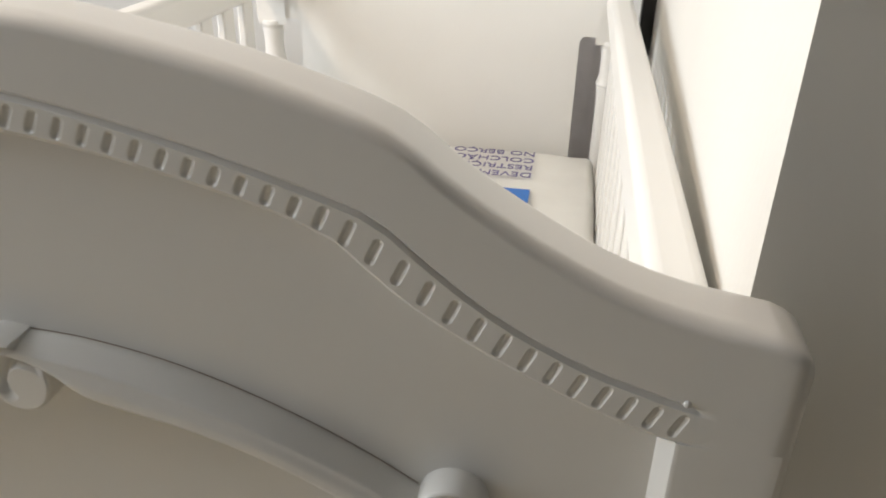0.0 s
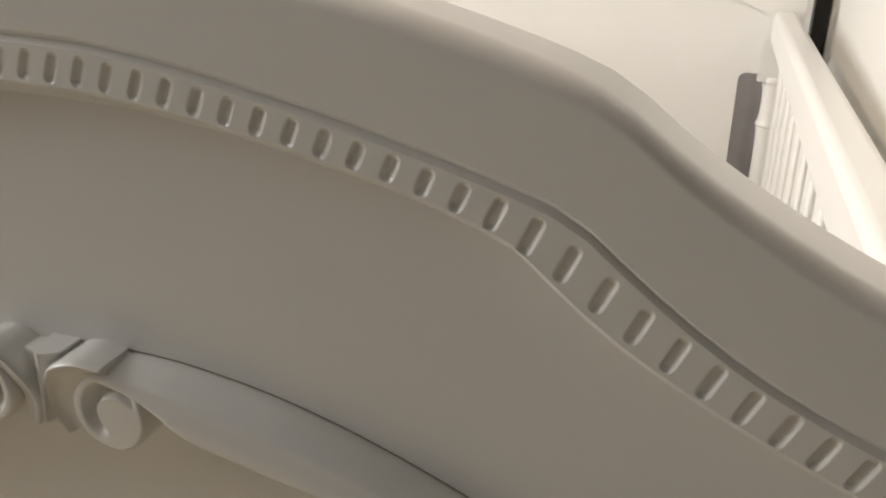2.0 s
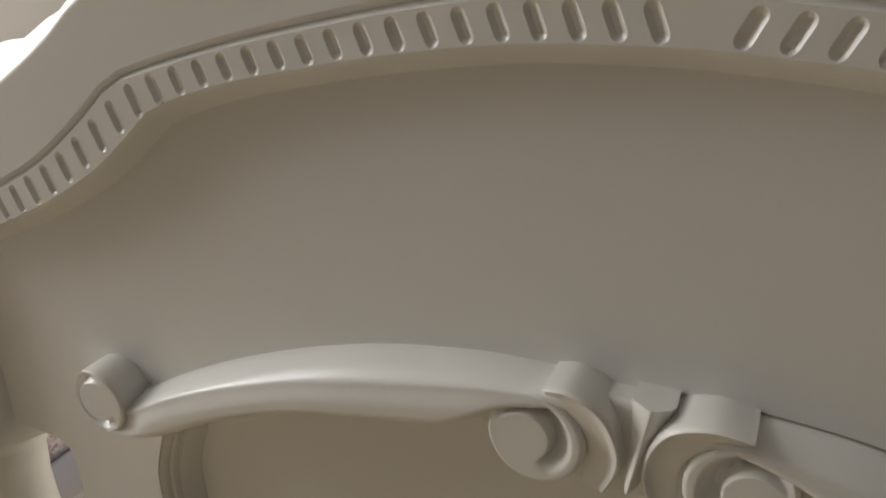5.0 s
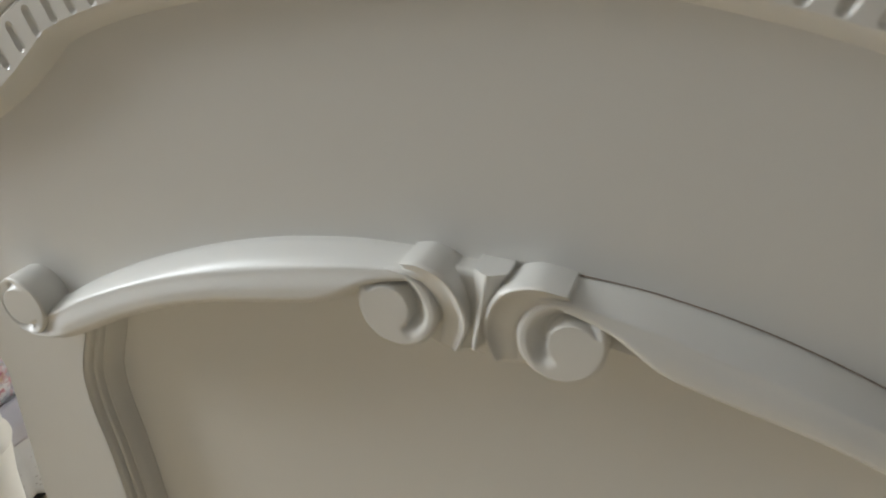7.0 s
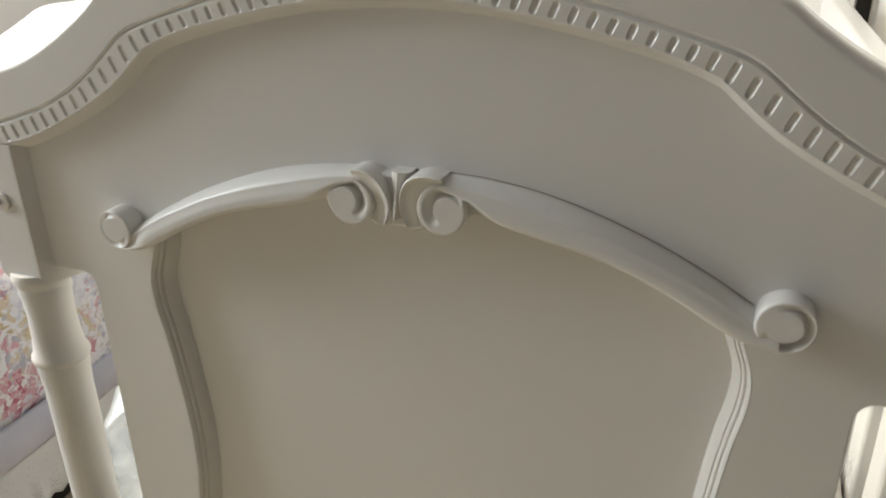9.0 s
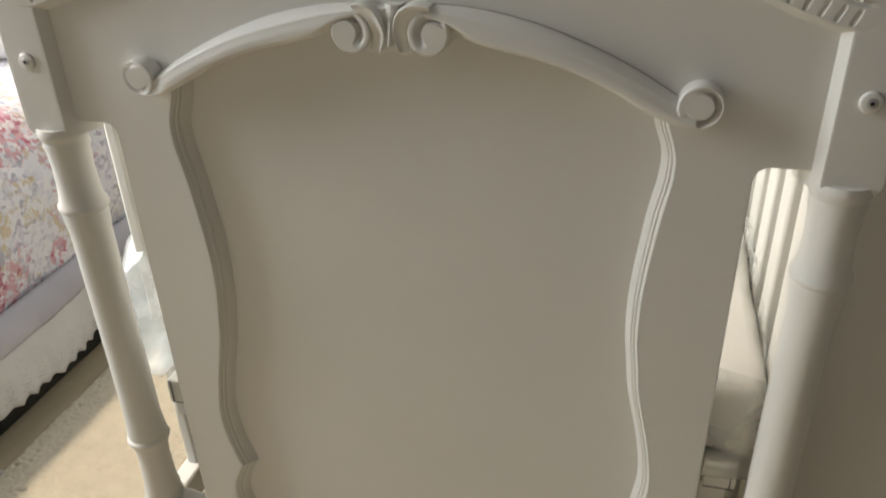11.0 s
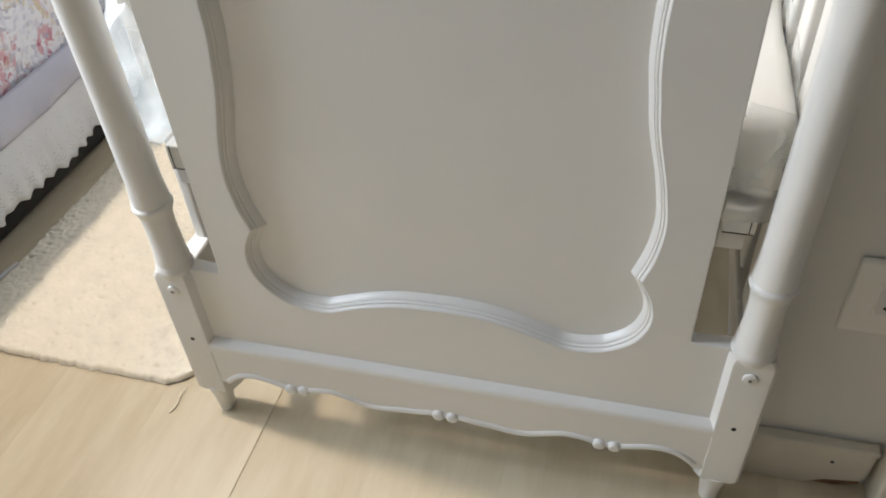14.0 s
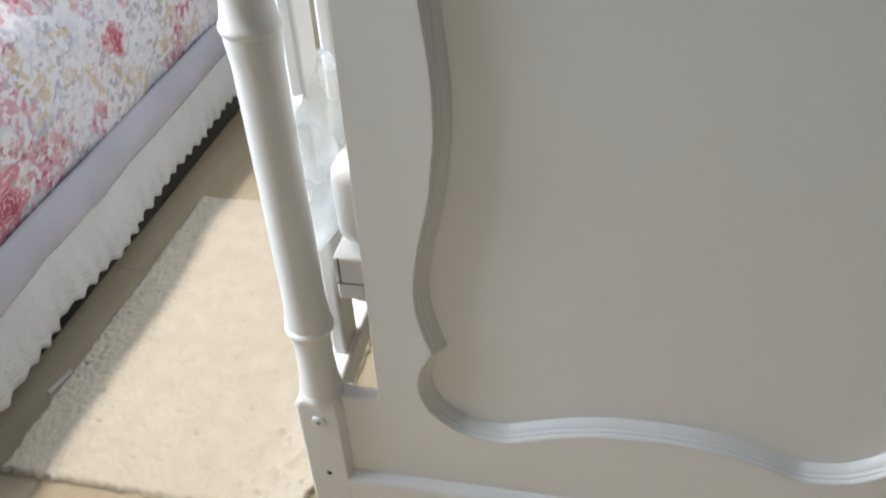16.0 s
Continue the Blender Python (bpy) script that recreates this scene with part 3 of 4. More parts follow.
def ribbon_mesh(side):
    """A carved ribbon: a sloping top, a front face that narrows to a ridge, and a hollow under the ridge near the middle."""
    rails = [mirrored(r, side) for r in (RIBBON_JOINT, RIBBON_CREASE, RIBBON_EDGE)]

    def front(t):
        def h(f):
            low_edge = 0.22 + 1.10 * ease(0.02, 0.40, f)
            plane = 0.0154 + 0.0020 * ease(0.0, 0.55, t) - 0.0030 * ease(0.74, 1.0, t) ** 2
            hollow = 0.0085 - 0.0020 * math.sin(math.pi * t)
            k = ease(low_edge - 0.10, low_edge + 0.32, t)
            scoop = 0.0035 * ease(0.84, 0.95, f) * math.sin(math.pi * min(1.0, t * 1.1)) if side < 0 else 0.0
            return plane + (hollow - plane) * k - scoop
        return h

    section = [(0, 0.0, -0.0005), (0, 0.0, 0.0030), (0, 0.10, 0.0046), (0, 0.30, 0.0080), (0, 0.55, 0.0115), (0, 0.78, 0.0139), (0, 0.92, 0.0150)]
    section += [(1, t, front(t)) for t in (0.02, 0.08, 0.15, 0.22, 0.30, 0.38, 0.46, 0.54, 0.62, 0.70, 0.78, 0.86, 0.93, 0.98)]
    section += [(2, 0.0, lambda f: front(1.0)(f) - 0.0016), (2, 0.0, -SUNK)]
    return loft("ribbon", rails, section, LACQUER, 50)


def dished_disc(name, cx, cz, radius, height, side, nr=44, na=96):
    """A round carved boss: radius(angle) is its outline and height(r, angle) its relief."""
    verts, faces = [(side * cx, -height(0.0, 0.0), cz)], []
    for j in range(1, nr + 3):
        for i in range(na):
            a = 2 * math.pi * i / na
            big = radius(a)
            if j <= nr:
                r = big * (j / nr) ** 0.85 - (0.0 if j < nr else 0.0)
                y = -height(r, a)
                edge = (big - r) / 0.0016
                if edge < 1:
                    y += 0.0014 * (1 - edge) ** 2
            else:
                r, y = big + 0.0001, (-0.004 if j == nr + 1 else SUNK)
            verts.append((side * (cx + r * math.cos(a)), y, cz + r * math.sin(a)))
    for i in range(na):
        faces.append((0, 1 + i, 1 + (i + 1) % na))
    for j in range(nr + 1):
        for i in range(na):
            n = (i + 1) % na
            faces.append((1 + j * na + i, 1 + j * na + n, 1 + (j + 1) * na + n, 1 + (j + 1) * na + i))
    return mesh_from(name, verts, faces, LACQUER, 42)


def inner_scroll(side):
    """A coil open towards its ribbon: a dished ring round a flat button."""
    def radius(a):
        return 0.0122 + 0.0088 * (0.5 - 0.5 * math.cos(a + 0.30))

    def height(r, a):
        d = math.degrees(a) % 360
        fade = ease(30, 95, d) * (1 - ease(170, 240, d))
        groove = 0.0106 + 0.0008 * math.sin(a)
        if r < groove:
            dip = 1 - ease(0.0, 0.0016, groove - r)
        else:
            dip = 1 - ease(0.0, 0.0065, r - groove)
        return 0.0160 - 0.0068 * fade * dip

    return dished_disc("inner_scroll", 0.0338 if side > 0 else 0.0385, 0.8922, radius, height, side)


def end_scroll(side):
    """The coil at the ribbon's foot: it runs under, round and over into a flat button, with a crescent groove."""
    def radius(a):
        return (0.0168 if side > 0 else 0.0156) + 0.0006 * math.sin(a - 0.6)

    def height(r, a):
        d = (math.degrees(a) + 180) % 360 - 180
        fade = ease(-165, -60, d) * (1 - ease(10, 120, d))
        groove = 0.0112 + 0.0008 * math.sin(a)
        dip = 1 - (ease(0.0, 0.0018, groove - r) if r < groove else ease(0.0, 0.0055, r - groove))
        return 0.0170 - 0.0070 * fade * dip

    return dished_disc("end_scroll", 0.2380, 0.8462, radius, height, side)


PETAL_RIM = [(0.0300, 0.9150), (0.0215, 0.9165), (0.0115, 0.9125), (0.0058, 0.9030), (0.0040, 0.8905), (0.0080, 0.8780)]
PETAL_BACK = [(0.0300, 0.9085), (0.0262, 0.9075), (0.0200, 0.9030), (0.0160, 0.8960), (0.0152, 0.8880), (0.0165, 0.8790)]


def petal(side):
    rails = [[(x + (0.0010 - 0.0046 * (1 - max(0.0, x - 0.02) / 0.01) if side > 0 else -0.0022), z) for x, z in mirrored(r, side)] for r in (PETAL_RIM, PETAL_BACK)]
    lift = lambda k: (lambda f: k * (0.90 + 0.10 * math.sin(math.pi * min(1.0, f * 1.4)) - 0.22 * f * f))
    section = [(0, 0.0, -SUNK), (0, 0.0, lift(0.0180)), (0, 0.03, lift(0.0194)), (0, 0.09, lift(0.0200)), (0, 0.16, lift(0.0197)), (0, 0.28, lift(0.0178)), (0, 0.45, lift(0.0164)), (0, 0.70, lift(0.0156)), (0, 0.90, lift(0.0152)), (1, 0.0, lift(0.0140)), (1, 0.0, -SUNK)]
    return loft("petal", rails, section, LACQUER, 38)


def leaf_mesh():
    left = [(-0.0066, 0.9150), (-0.0052, 0.9075), (-0.0037, 0.9000), (-0.0032, 0.8910), (-0.0026, 0.8835)]
    ridge = [(0.0, 0.9160), (0.0, 0.9085), (0.0, 0.9000), (0.0, 0.8910), (0.0, 0.8825)]
    section = [(0, 0.0, -SUNK), (0, 0.0, 0.0100), (0, 0.10, 0.0118), (0, 0.35, 0.0132), (0, 0.80, 0.0160), (1, 0.0, 0.0164), (1, 0.20, 0.0160), (1, 0.65, 0.0132), (1, 0.90, 0.0118), (2, 0.0, 0.0100), (2, 0.0, -SUNK)]
    return loft("leaf", [[(x + 0.0010 - 0.12 * (0.914 - z), z) for x, z in p] for p in (left, ridge, mirrored(left, -1))], section, LACQUER, 30)


def carving_base():
    """The low mass of wood between scrolls, petals and leaf."""
    right = [(0.004, 0.8765), (0.010, 0.8745), (0.017, 0.8760), (0.024, 0.8800), (0.030, 0.8900), (0.031, 0.9000), (0.028, 0.9090), (0.020, 0.9120), (0.008, 0.9125)]
    return prism("carving_base", [(x - 0.003, z) for x, z in right + mirrored(list(reversed(right)), -1)], -0.0100, SUNK, LACQUER, 40, 0.0025)


def disc_bm(bm, cx, cz, r, h, edge=0.0016, n=26):
    """A round button with softened rim, standing off the panel."""
    rings = [(r, 0.0), (r, -(h - edge)), (r - edge * 0.4, -(h - edge * 0.35)), (r - edge, -h), (r * 0.5, -h - 0.0004)]
    prev = None
    for rr, y in rings:
        ring = [bm.verts.new((cx + rr * math.cos(2 * math.pi * i / n), y, cz + rr * math.sin(2 * math.pi * i / n))) for i in range(n)]
        if prev:
            for i in range(n):
                bm.faces.new((prev[i], prev[(i + 1) % n], ring[(i + 1) % n], ring[i]))
        prev = ring
    bm.faces.new(prev)


SKIRT_EDGE = smooth_path([(0.0, 0.0915), (0.022, 0.0915), (0.040, 0.0885), (0.062, 0.0865), (0.085, 0.083), (0.108, 0.083), (0.132, 0.0905), (0.158, 0.098), (0.182, 0.0965), (0.200, 0.0915), (0.226, 0.0915), (0.243, 0.096), (0.268, 0.1025), (0.292, 0.1005), (0.308, 0.092), (0.320, 0.081)], 4)


def crib_end(parent, relief):
    """One end of the crib: crown, panel, posts, rails and, on the show side, its carving."""
    child("crown", crown_mesh(relief), parent)
    if relief:
        child("dentil_band", dentil_mesh(), parent, "white band of slanting carved slots")
    for side in (-1, 1):
        child("post_block", block_mesh(0.783, 0.9045, side, ""), parent)
        child("post_block", block_mesh(0.052, 0.288, side, "both"), parent)
        child("post", lathe("post", POST, side * 0.350, 0.006, LACQUER), parent, "turned white post with bamboo-like rings")
        child("foot", lathe("foot", FOOT, side * 0.350, 0.006, LACQUER), parent)
        if relief:
            for z in (0.262, 0.856):
                bm = bmesh.new()
                disc_bm(bm, side * 0.352, z, 0.0082, 0.0026, 0.0012, 24)
                bmesh.ops.translate(bm, verts=bm.verts[:], vec=(0, FRONT, 0))
                child("screw_cap", bm_mesh("screw_cap", bm, LACQUER, 40), parent)
                bm = bmesh.new()
                disc_bm(bm, side * 0.352, z, 0.0042, 0.0034, 0.0006, 18)
                bmesh.ops.translate(bm, verts=bm.verts[:], vec=(0, FRONT, 0))
                child("screw_head", bm_mesh("screw_head", bm, SCREW, 40), parent, "small metal screw head")
                bm = bmesh.new()
                disc_bm(bm, side * 0.352, z, 0.0018, 0.0040, 0.0002, 6)
                bmesh.ops.translate(bm, verts=bm.verts[:], vec=(0, FRONT, 0))
                child("screw_socket", bm_mesh("screw_socket", bm, DARK, 40), parent)
            bm = bmesh.new()
            disc_bm(bm, side * 0.352, 0.169, 0.0030, 0.0006, 0.0002, 14)
            bmesh.ops.translate(bm, verts=bm.verts[:], vec=(0, FRONT, 0))
            child("drill_hole", bm_mesh("drill_hole", bm, DARK, 40), parent, "dark empty drill hole")
    half = SKIRT_EDGE
    xs = [(-x, z) for x, z in reversed(half[1:])] + half
    rail = xs + [(0.332, 0.081), (0.332, 0.148), (-0.332, 0.148), (-0.332, 0.081)]
    child("apron", prism("apron", rail, FRONT + 0.001, 0.016, LACQUER, 30, 0.0015), parent)
    child("apron_ledge", sweep("apron_ledge", [(-0.3325, 0.156), (0.3325, 0.156)], [(0.0115, 0.0), (0.0105, 0.003), (0.006, 0.009), (0.003, 0.0112), (-0.002, 0.0122), (-0.009, 0.0116), (-0.009, 0.0)], LACQUER), parent)
    if not relief:
        return
    child("apron_bead", sweep("apron_bead", [(x, z + 0.004) for x, z in xs], [(-0.0042, 0.0), (-0.0036, 0.0026), (0, 0.0036), (0.0030, 0.0022), (0.0040, 0.0)], LACQUER, y=FRONT + 0.001), parent)
    for c in (-0.2115, 0.0, 0.2115):
        for d in (-0.0095, 0.0095):
            bm = bmesh.new()
            disc_bm(bm, c + d, 0.0945, 0.0085, 0.0058, 0.003)
            bmesh.ops.translate(bm, verts=bm.verts[:], vec=(0, FRONT + 0.001, 0))
            child("apron_button", bm_mesh("apron_button", bm, LACQUER, 50), parent)
    mouldings(parent)
    child("inset_panel", prism("inset_panel", inset_outline(), SUNK, SUNK + 0.006, LACQUER), parent, "plain sunk white panel")
    for side in (-1, 1):
        child("ribbon", ribbon_mesh(side), parent, "carved ribbon arching to a scroll")
        child("end_scroll", end_scroll(side), parent)
        child("inner_scroll", inner_scroll(side), parent)
        child("petal", petal(side), parent)
    child("leaf", leaf_mesh(), parent)
    drop = bmesh.new()
    bmesh.ops.create_uvsphere(drop, u_segments=12, v_segments=8, radius=0.0018, matrix=Matrix.Translation((0.3322, FRONT + 0.0004, 0.9256)))
    child("paint_drop", bm_mesh("paint_drop", drop, LACQUER, 60), parent, "dried white paint drop")
    child("carving_base", carving_base(), parent)
    crack = [(x, z + 0.0004) for x, z in smooth_path([(0.031, 0.9136)] + RIBBON_JOINT[1:9], 6)]
    child("joint_line", sweep("joint_line", crack, [(-0.0003, 0.0), (-0.0002, 0.0003), (0.0002, 0.0003), (0.0003, 0.0)], CRACK), parent, "thin brown joint line")


crib = thing("crib", (0, 0, 0), "white lacquered wooden baby crib with carved scrolled headboard", "crib")
headboard = child("headboard", sunk_board("headboard", panel_outline(), hole_outline(), 0.0, 0.018, LACQUER), crib, "carved white headboard with arched dentil crown")
crib_end(headboard, True)
footboard = child("footboard", prism("footboard", panel_outline(), 0.0, 0.018, LACQUER, 30), crib, "white footboard with plain inner face")
crib_end(footboard, False)
footboard.matrix_basis = pose(0, 1.32, 0, 0, 0, 180)


def slat_mesh():
    return box("slat", -0.008, 0.008, -0.022, 0.022, 0.0, 0.585, LACQUER, 0.004, 2)


for ob in (headboard, footboard, *headboard.children, *footboard.children):
    ob.modifiers.new("even_shading", "WEIGHTED_NORMAL").keep_sharp = True

slat = slat_mesh()
for side in (-1, 1):
    x = side * 0.3495
    rail = child("side_rail", box("side_rail", x - 0.0215, x + 0.0155, 0.026, 1.294, 0.850, 0.905, LACQUER, 0.010, 4), crib, "white slatted side rail with rounded top")
    child("bottom_bar", box("bottom_bar", x - 0.0135, x + 0.0135, 0.026, 1.294, 0.240, 0.283, LACQUER, 0.004), rail)
    for k in range(13):
        s = child("slat", slat, rail)
        s.location = (x, (0.075 if side > 0 else 0.092) + k * 0.09, 0.280)

base = child("mattress_base", box("mattress_base", -0.29, 0.29, 0.630, 0.690, 0.425, 0.4405, LACQUER, 0.002), crib, "white slatted base frame with dark joint lines")
for side in (-1, 1):
    x = side * 0.308
    child("side_beam", box("side_beam", x - 0.016, x + 0.016, 0.028, 1.285, 0.430, 0.462, LACQUER, 0.002), base)
    child("side_beam", box("side_beam", x - 0.018, x + 0.010, 0.036, 1.280, 0.402, 0.4285, LACQUER, 0.002), base)
    child("joint_line", box("joint_line", x + side * 0.0100, x + side * 0.0109, 0.0272, 0.0290, 0.431, 0.4615, GUNK), base, "dark joint line")
    child("joint_line", box("joint_line", x - 0.0150, x + 0.0150, 0.0290, 0.0400, 0.4286, 0.4299, GUNK), base, "dark joint line")
for k in range(10):
    child("base_slat", box("base_slat", -0.29, 0.29, 0.04 + k * 0.135, 0.10 + k * 0.135, 0.441, 0.458, LACQUER, 0.002), base)

# ---- mattress ----


def mattress_mesh():
    bm = box_bm(-0.322, 0.340, 0.034, 1.272, 0.464, 0.563, 0.020, 4)
    bmesh.ops.subdivide_edges(bm, edges=[e for e in bm.edges if e.calc_length() > 0.1], cuts=24, use_grid_fill=True)
    for v in bm.verts:
        n = noise.noise(v.co * 14) + 0.5 * noise.noise(v.co * 37) + 0.9 * (0.25 - abs(noise.noise(v.co * 26)))
        k = 0.0035 if v.co.z > 0.5 else 0.006
        v.co += Vector((0.3 * n, 0.3 * n, n)) * k
    return bm_mesh("mattress", bm, MATTRESS, 60)


mattress = thing("mattress", (0, 0, 0.464), "cream crib mattress in crinkled clear plastic with printed warning", "mattress")
core = child("cushion", mattress_mesh(), mattress)
core.location.z = -0.464


def lettering(text, x, y, size, parent, mat):
    cu = bpy.data.curves.new("lettering", "FONT")
    cu.body, cu.size, cu.extrude = text, size, 0.0004
    cu.materials.append(mat)
    ob = new("lettering", cu)
    ob.parent = parent
    ob.matrix_basis = pose(x, y, 0.570 - 0.464, 0, 0, 180)
    return ob


for i, line in enumerate(("DEVEM O", "RESTRI\u00c7\u00d5ES", "COLCH\u00c3O CON", "NO BER\u00c7O EM QU")):
    lettering(line, 0.221, 1.128 + 0.0385 * i, 0.033, mattress, INK)
flag = child("print_block", prism("print_block", [(0.222, 0), (0.08, 0), (0.08, 0.062), (0.222, 0.062)], 0, 0.0012, INK_BLUE), mattress, "bright blue printed patch")
flag.matrix_basis = Matrix.Translation((0, 1.045, 0.107)) @ Matrix.Rotation(radians(-90), 4, "X") @ Matrix.Diagonal((1, 1, -1, 1))


def crumpled(name, nu, nv, place, rough, mat):
    verts = []
    for j in range(nv + 1):
        for i in range(nu + 1):
            p = Vector(place(i / nu, j / nv))
            q = p * 24
            d = Vector((noise.noise(q), noise.noise(q + Vector((9, 0, 0))), noise.noise(q + Vector((0, 9, 0)))))
            fold = abs(noise.noise(p * 11 + Vector((3, 3, 3)))) - 0.2
            verts.append(p + d * rough + Vector((-1, -0.3, 0)) * fold * rough * 1.5)
    faces = [(j * (nu + 1) + i, j * (nu + 1) + i + 1, (j + 1) * (nu + 1) + i + 1, (j + 1) * (nu + 1) + i) for j in range(nv) for i in range(nu)]
    return mesh_from(name, verts, faces, mat, 22)


def bag_place(u, v):
    a, b = 2 * math.pi * u, math.pi * (0.03 + 0.94 * v)
    return (-0.350 + 0.034 * math.sin(b) * math.cos(a), 0.100 + 0.075 * math.sin(b) * math.sin(a), 0.525 - 0.105 * math.cos(b))


film_bag = new("plastic_wrap", crumpled("plastic_wrap", 48, 40, bag_place, 0.017, FILM))
tagged(film_bag, "crumpled clear plastic wrapping bulging out through crib slats", "plastic wrap")
edge_film = new("plastic_wrap", crumpled("plastic_wrap", 10, 60, lambda u, v: (0.334 + 0.006 * math.sin(u * 3), 0.036 + 0.75 * v, 0.505 + 0.085 * u), 0.008, FILM))
tagged(edge_film, "clear plastic film bunched along mattress edge", "plastic wrap")

corner_film = new("plastic_wrap", crumpled("plastic_wrap", 46, 40, lambda u, v: (0.215 + 0.130 * u, 0.026 + 0.012 * v, 0.452 + 0.118 * v), 0.009, FILM))
tagged(corner_film, "clear wrinkled plastic film hanging over the mattress corner", "plastic wrap")

# ---- the room ----


def plain(name, x0, x1, y0, y1, z0, z1, mat, label, category, bevel=0.0):
    return tagged(new(name, box(name, x0, x1, y0, y1, z0, z1, mat, bevel)), label, category, "", "structure")


floor = plain("floor", -2.5, 1.9, -2.6, 2.6, -0.06, -0.004, FLOOR, "pale tan wood-look plank floor", "floor")
# ceiling out of view, greyed to weaken the bounce from above
plain("ceiling", -2.5, 1.9, -2.6, 2.6, 2.6, 2.68, CEILING, "unseen ceiling greyed to limit bounced light", "ceiling")
tagged(new("wall_pier", mesh_from("wall_pier", [(x, y, z) for z in (-0.004, 2.6) for x, y in ((0.368, 0.066), (1.9, 0.066), (1.9, 2.6), (0.497, 2.6))], [(0, 1, 2, 3), (4, 5, 6, 7), (0, 1, 5, 4), (1, 2, 6, 5), (2, 3, 7, 6), (3, 0, 4, 7)], WALL, 35, False)), "cream painted wall corner beside the crib", "wall", "", "structure")
plain("wall_north", -2.5, 0.486, 2.4, 2.6, -0.004, 2.6, WHITE_WALL, "plain white painted wall", "wall")
# south wall: never in view, its dark tone sets the headboard's fill
plain("wall_south", -2.5, 1.9, -1.95, -1.8, -0.004, 2.6, DIM_WALL, "unseen wall darkened to limit bounce onto the headboard", "wall")
# east wall: out of view, added close and dark to shade the right side
plain("wall_east", 0.72, 0.87, -1.8, 0.066, -0.004, 2.6, SHADE_WALL, "unseen dark wall added to cut light from the right", "wall")

WIN = (-0.88, 0.72, 0.9, 2.45)


def window_wall():
    y0, y1, z0, z1 = WIN
    bm = bmesh.new()
    for a in ((-2.4, y0, 0, 2.6), (y1, 2.4, 0, 2.6), (y0, y1, 0, z0), (y0, y1, z1, 2.6)):
        bmesh.ops.create_cube(bm, size=1.0, matrix=Matrix.Translation((-2.45, (a[0] + a[1]) / 2, (a[2] + a[3]) / 2)) @ Matrix.Diagonal((0.1, a[1] - a[0], a[3] - a[2], 1)))
    return bm_mesh("wall_west", bm, WHITE_WALL, 50)


tagged(new("wall_west", window_wall()), "white painted wall with a wide window", "wall", "", "structure")
win = thing("window_1", (-2.45, -0.2, 0.9), "wide white framed window letting in daylight", "window", "", "structure")
y0, y1, z0, z1 = WIN
for a in ((y0, y0 + 0.06, z0, z1), (y1 - 0.06, y1, z0, z1), (y0, y1, z0, z0 + 0.06), (y0, y1, z1 - 0.06, z1), (-0.11, -0.05, z0, z1)):
    f = child("window_frame", box("window_frame", -0.04, 0.04, a[0] + 0.2, a[1] + 0.2, a[2] - 0.9, a[3] - 0.9, LACQUER, 0.004), win)

LAMP_GLASS = mat_glow("lamp_glass", (1.0, 0.90, 0.77), 3.0)
lamp = thing("ceiling_lamp", (-1.29, 0.10, 2.6), "round white ceiling lamp giving warm light", "lamp")
child("canopy", lathe("canopy", [(0.09, -0.03), (0.10, -0.02), (0.10, 0.0)], 0, 0, LAMP_BODY), lamp)
child("diffuser", lathe("diffuser", [(0.05, -0.048), (0.078, -0.042), (0.086, -0.0302)], 0, 0, LAMP_GLASS), lamp, "glowing frosted diffuser")

# baseboard with a chipped end, and the trim past it
board = thing("baseboard_1", (0.45, 0.056, 0), "cream baseboard with a chipped corner showing brown wood", "baseboard", "", "structure")
child("board", prism("board", [(-0.09, 0.0), (0.02, 0.0), (0.045, 0.014), (0.085, 0.022), (0.092, 0.034), (0.092, 0.078), (-0.09, 0.078)], -0.006, 0.009, BASE, 40, 0.002), board)
child("board_cap", box("board_cap", -0.09, 0.094, -0.009, 0.0095, 0.0785, 0.088, BASE, 0.003), board)
child("chipped_wood", prism("chipped_wood", [(0.012, 0.0), (0.060, 0.0), (0.088, 0.010), (0.088, 0.030), (0.04, 0.0125)], -0.001, 0.009, RAW_WOOD, 40), board, "raw brown wood where paint broke away")
bm = bmesh.new()
disc_bm(bm, 0.045, 0.055, 0.0026, 0.0004, 0.0001, 12)
bmesh.ops.translate(bm, verts=bm.verts[:], vec=(0, -0.006, 0))
child("nail_hole", bm_mesh("nail_hole", bm, DARK), board)
trim = thing("trim", (0.60, 0.05, 0), "pale painted door trim standing on the floor", "trim", "", "structure")
child("trim_post", box("trim_post", -0.052, 0.06, -0.03, 0.014, 0, 2.1, BASE, 0.004), trim)


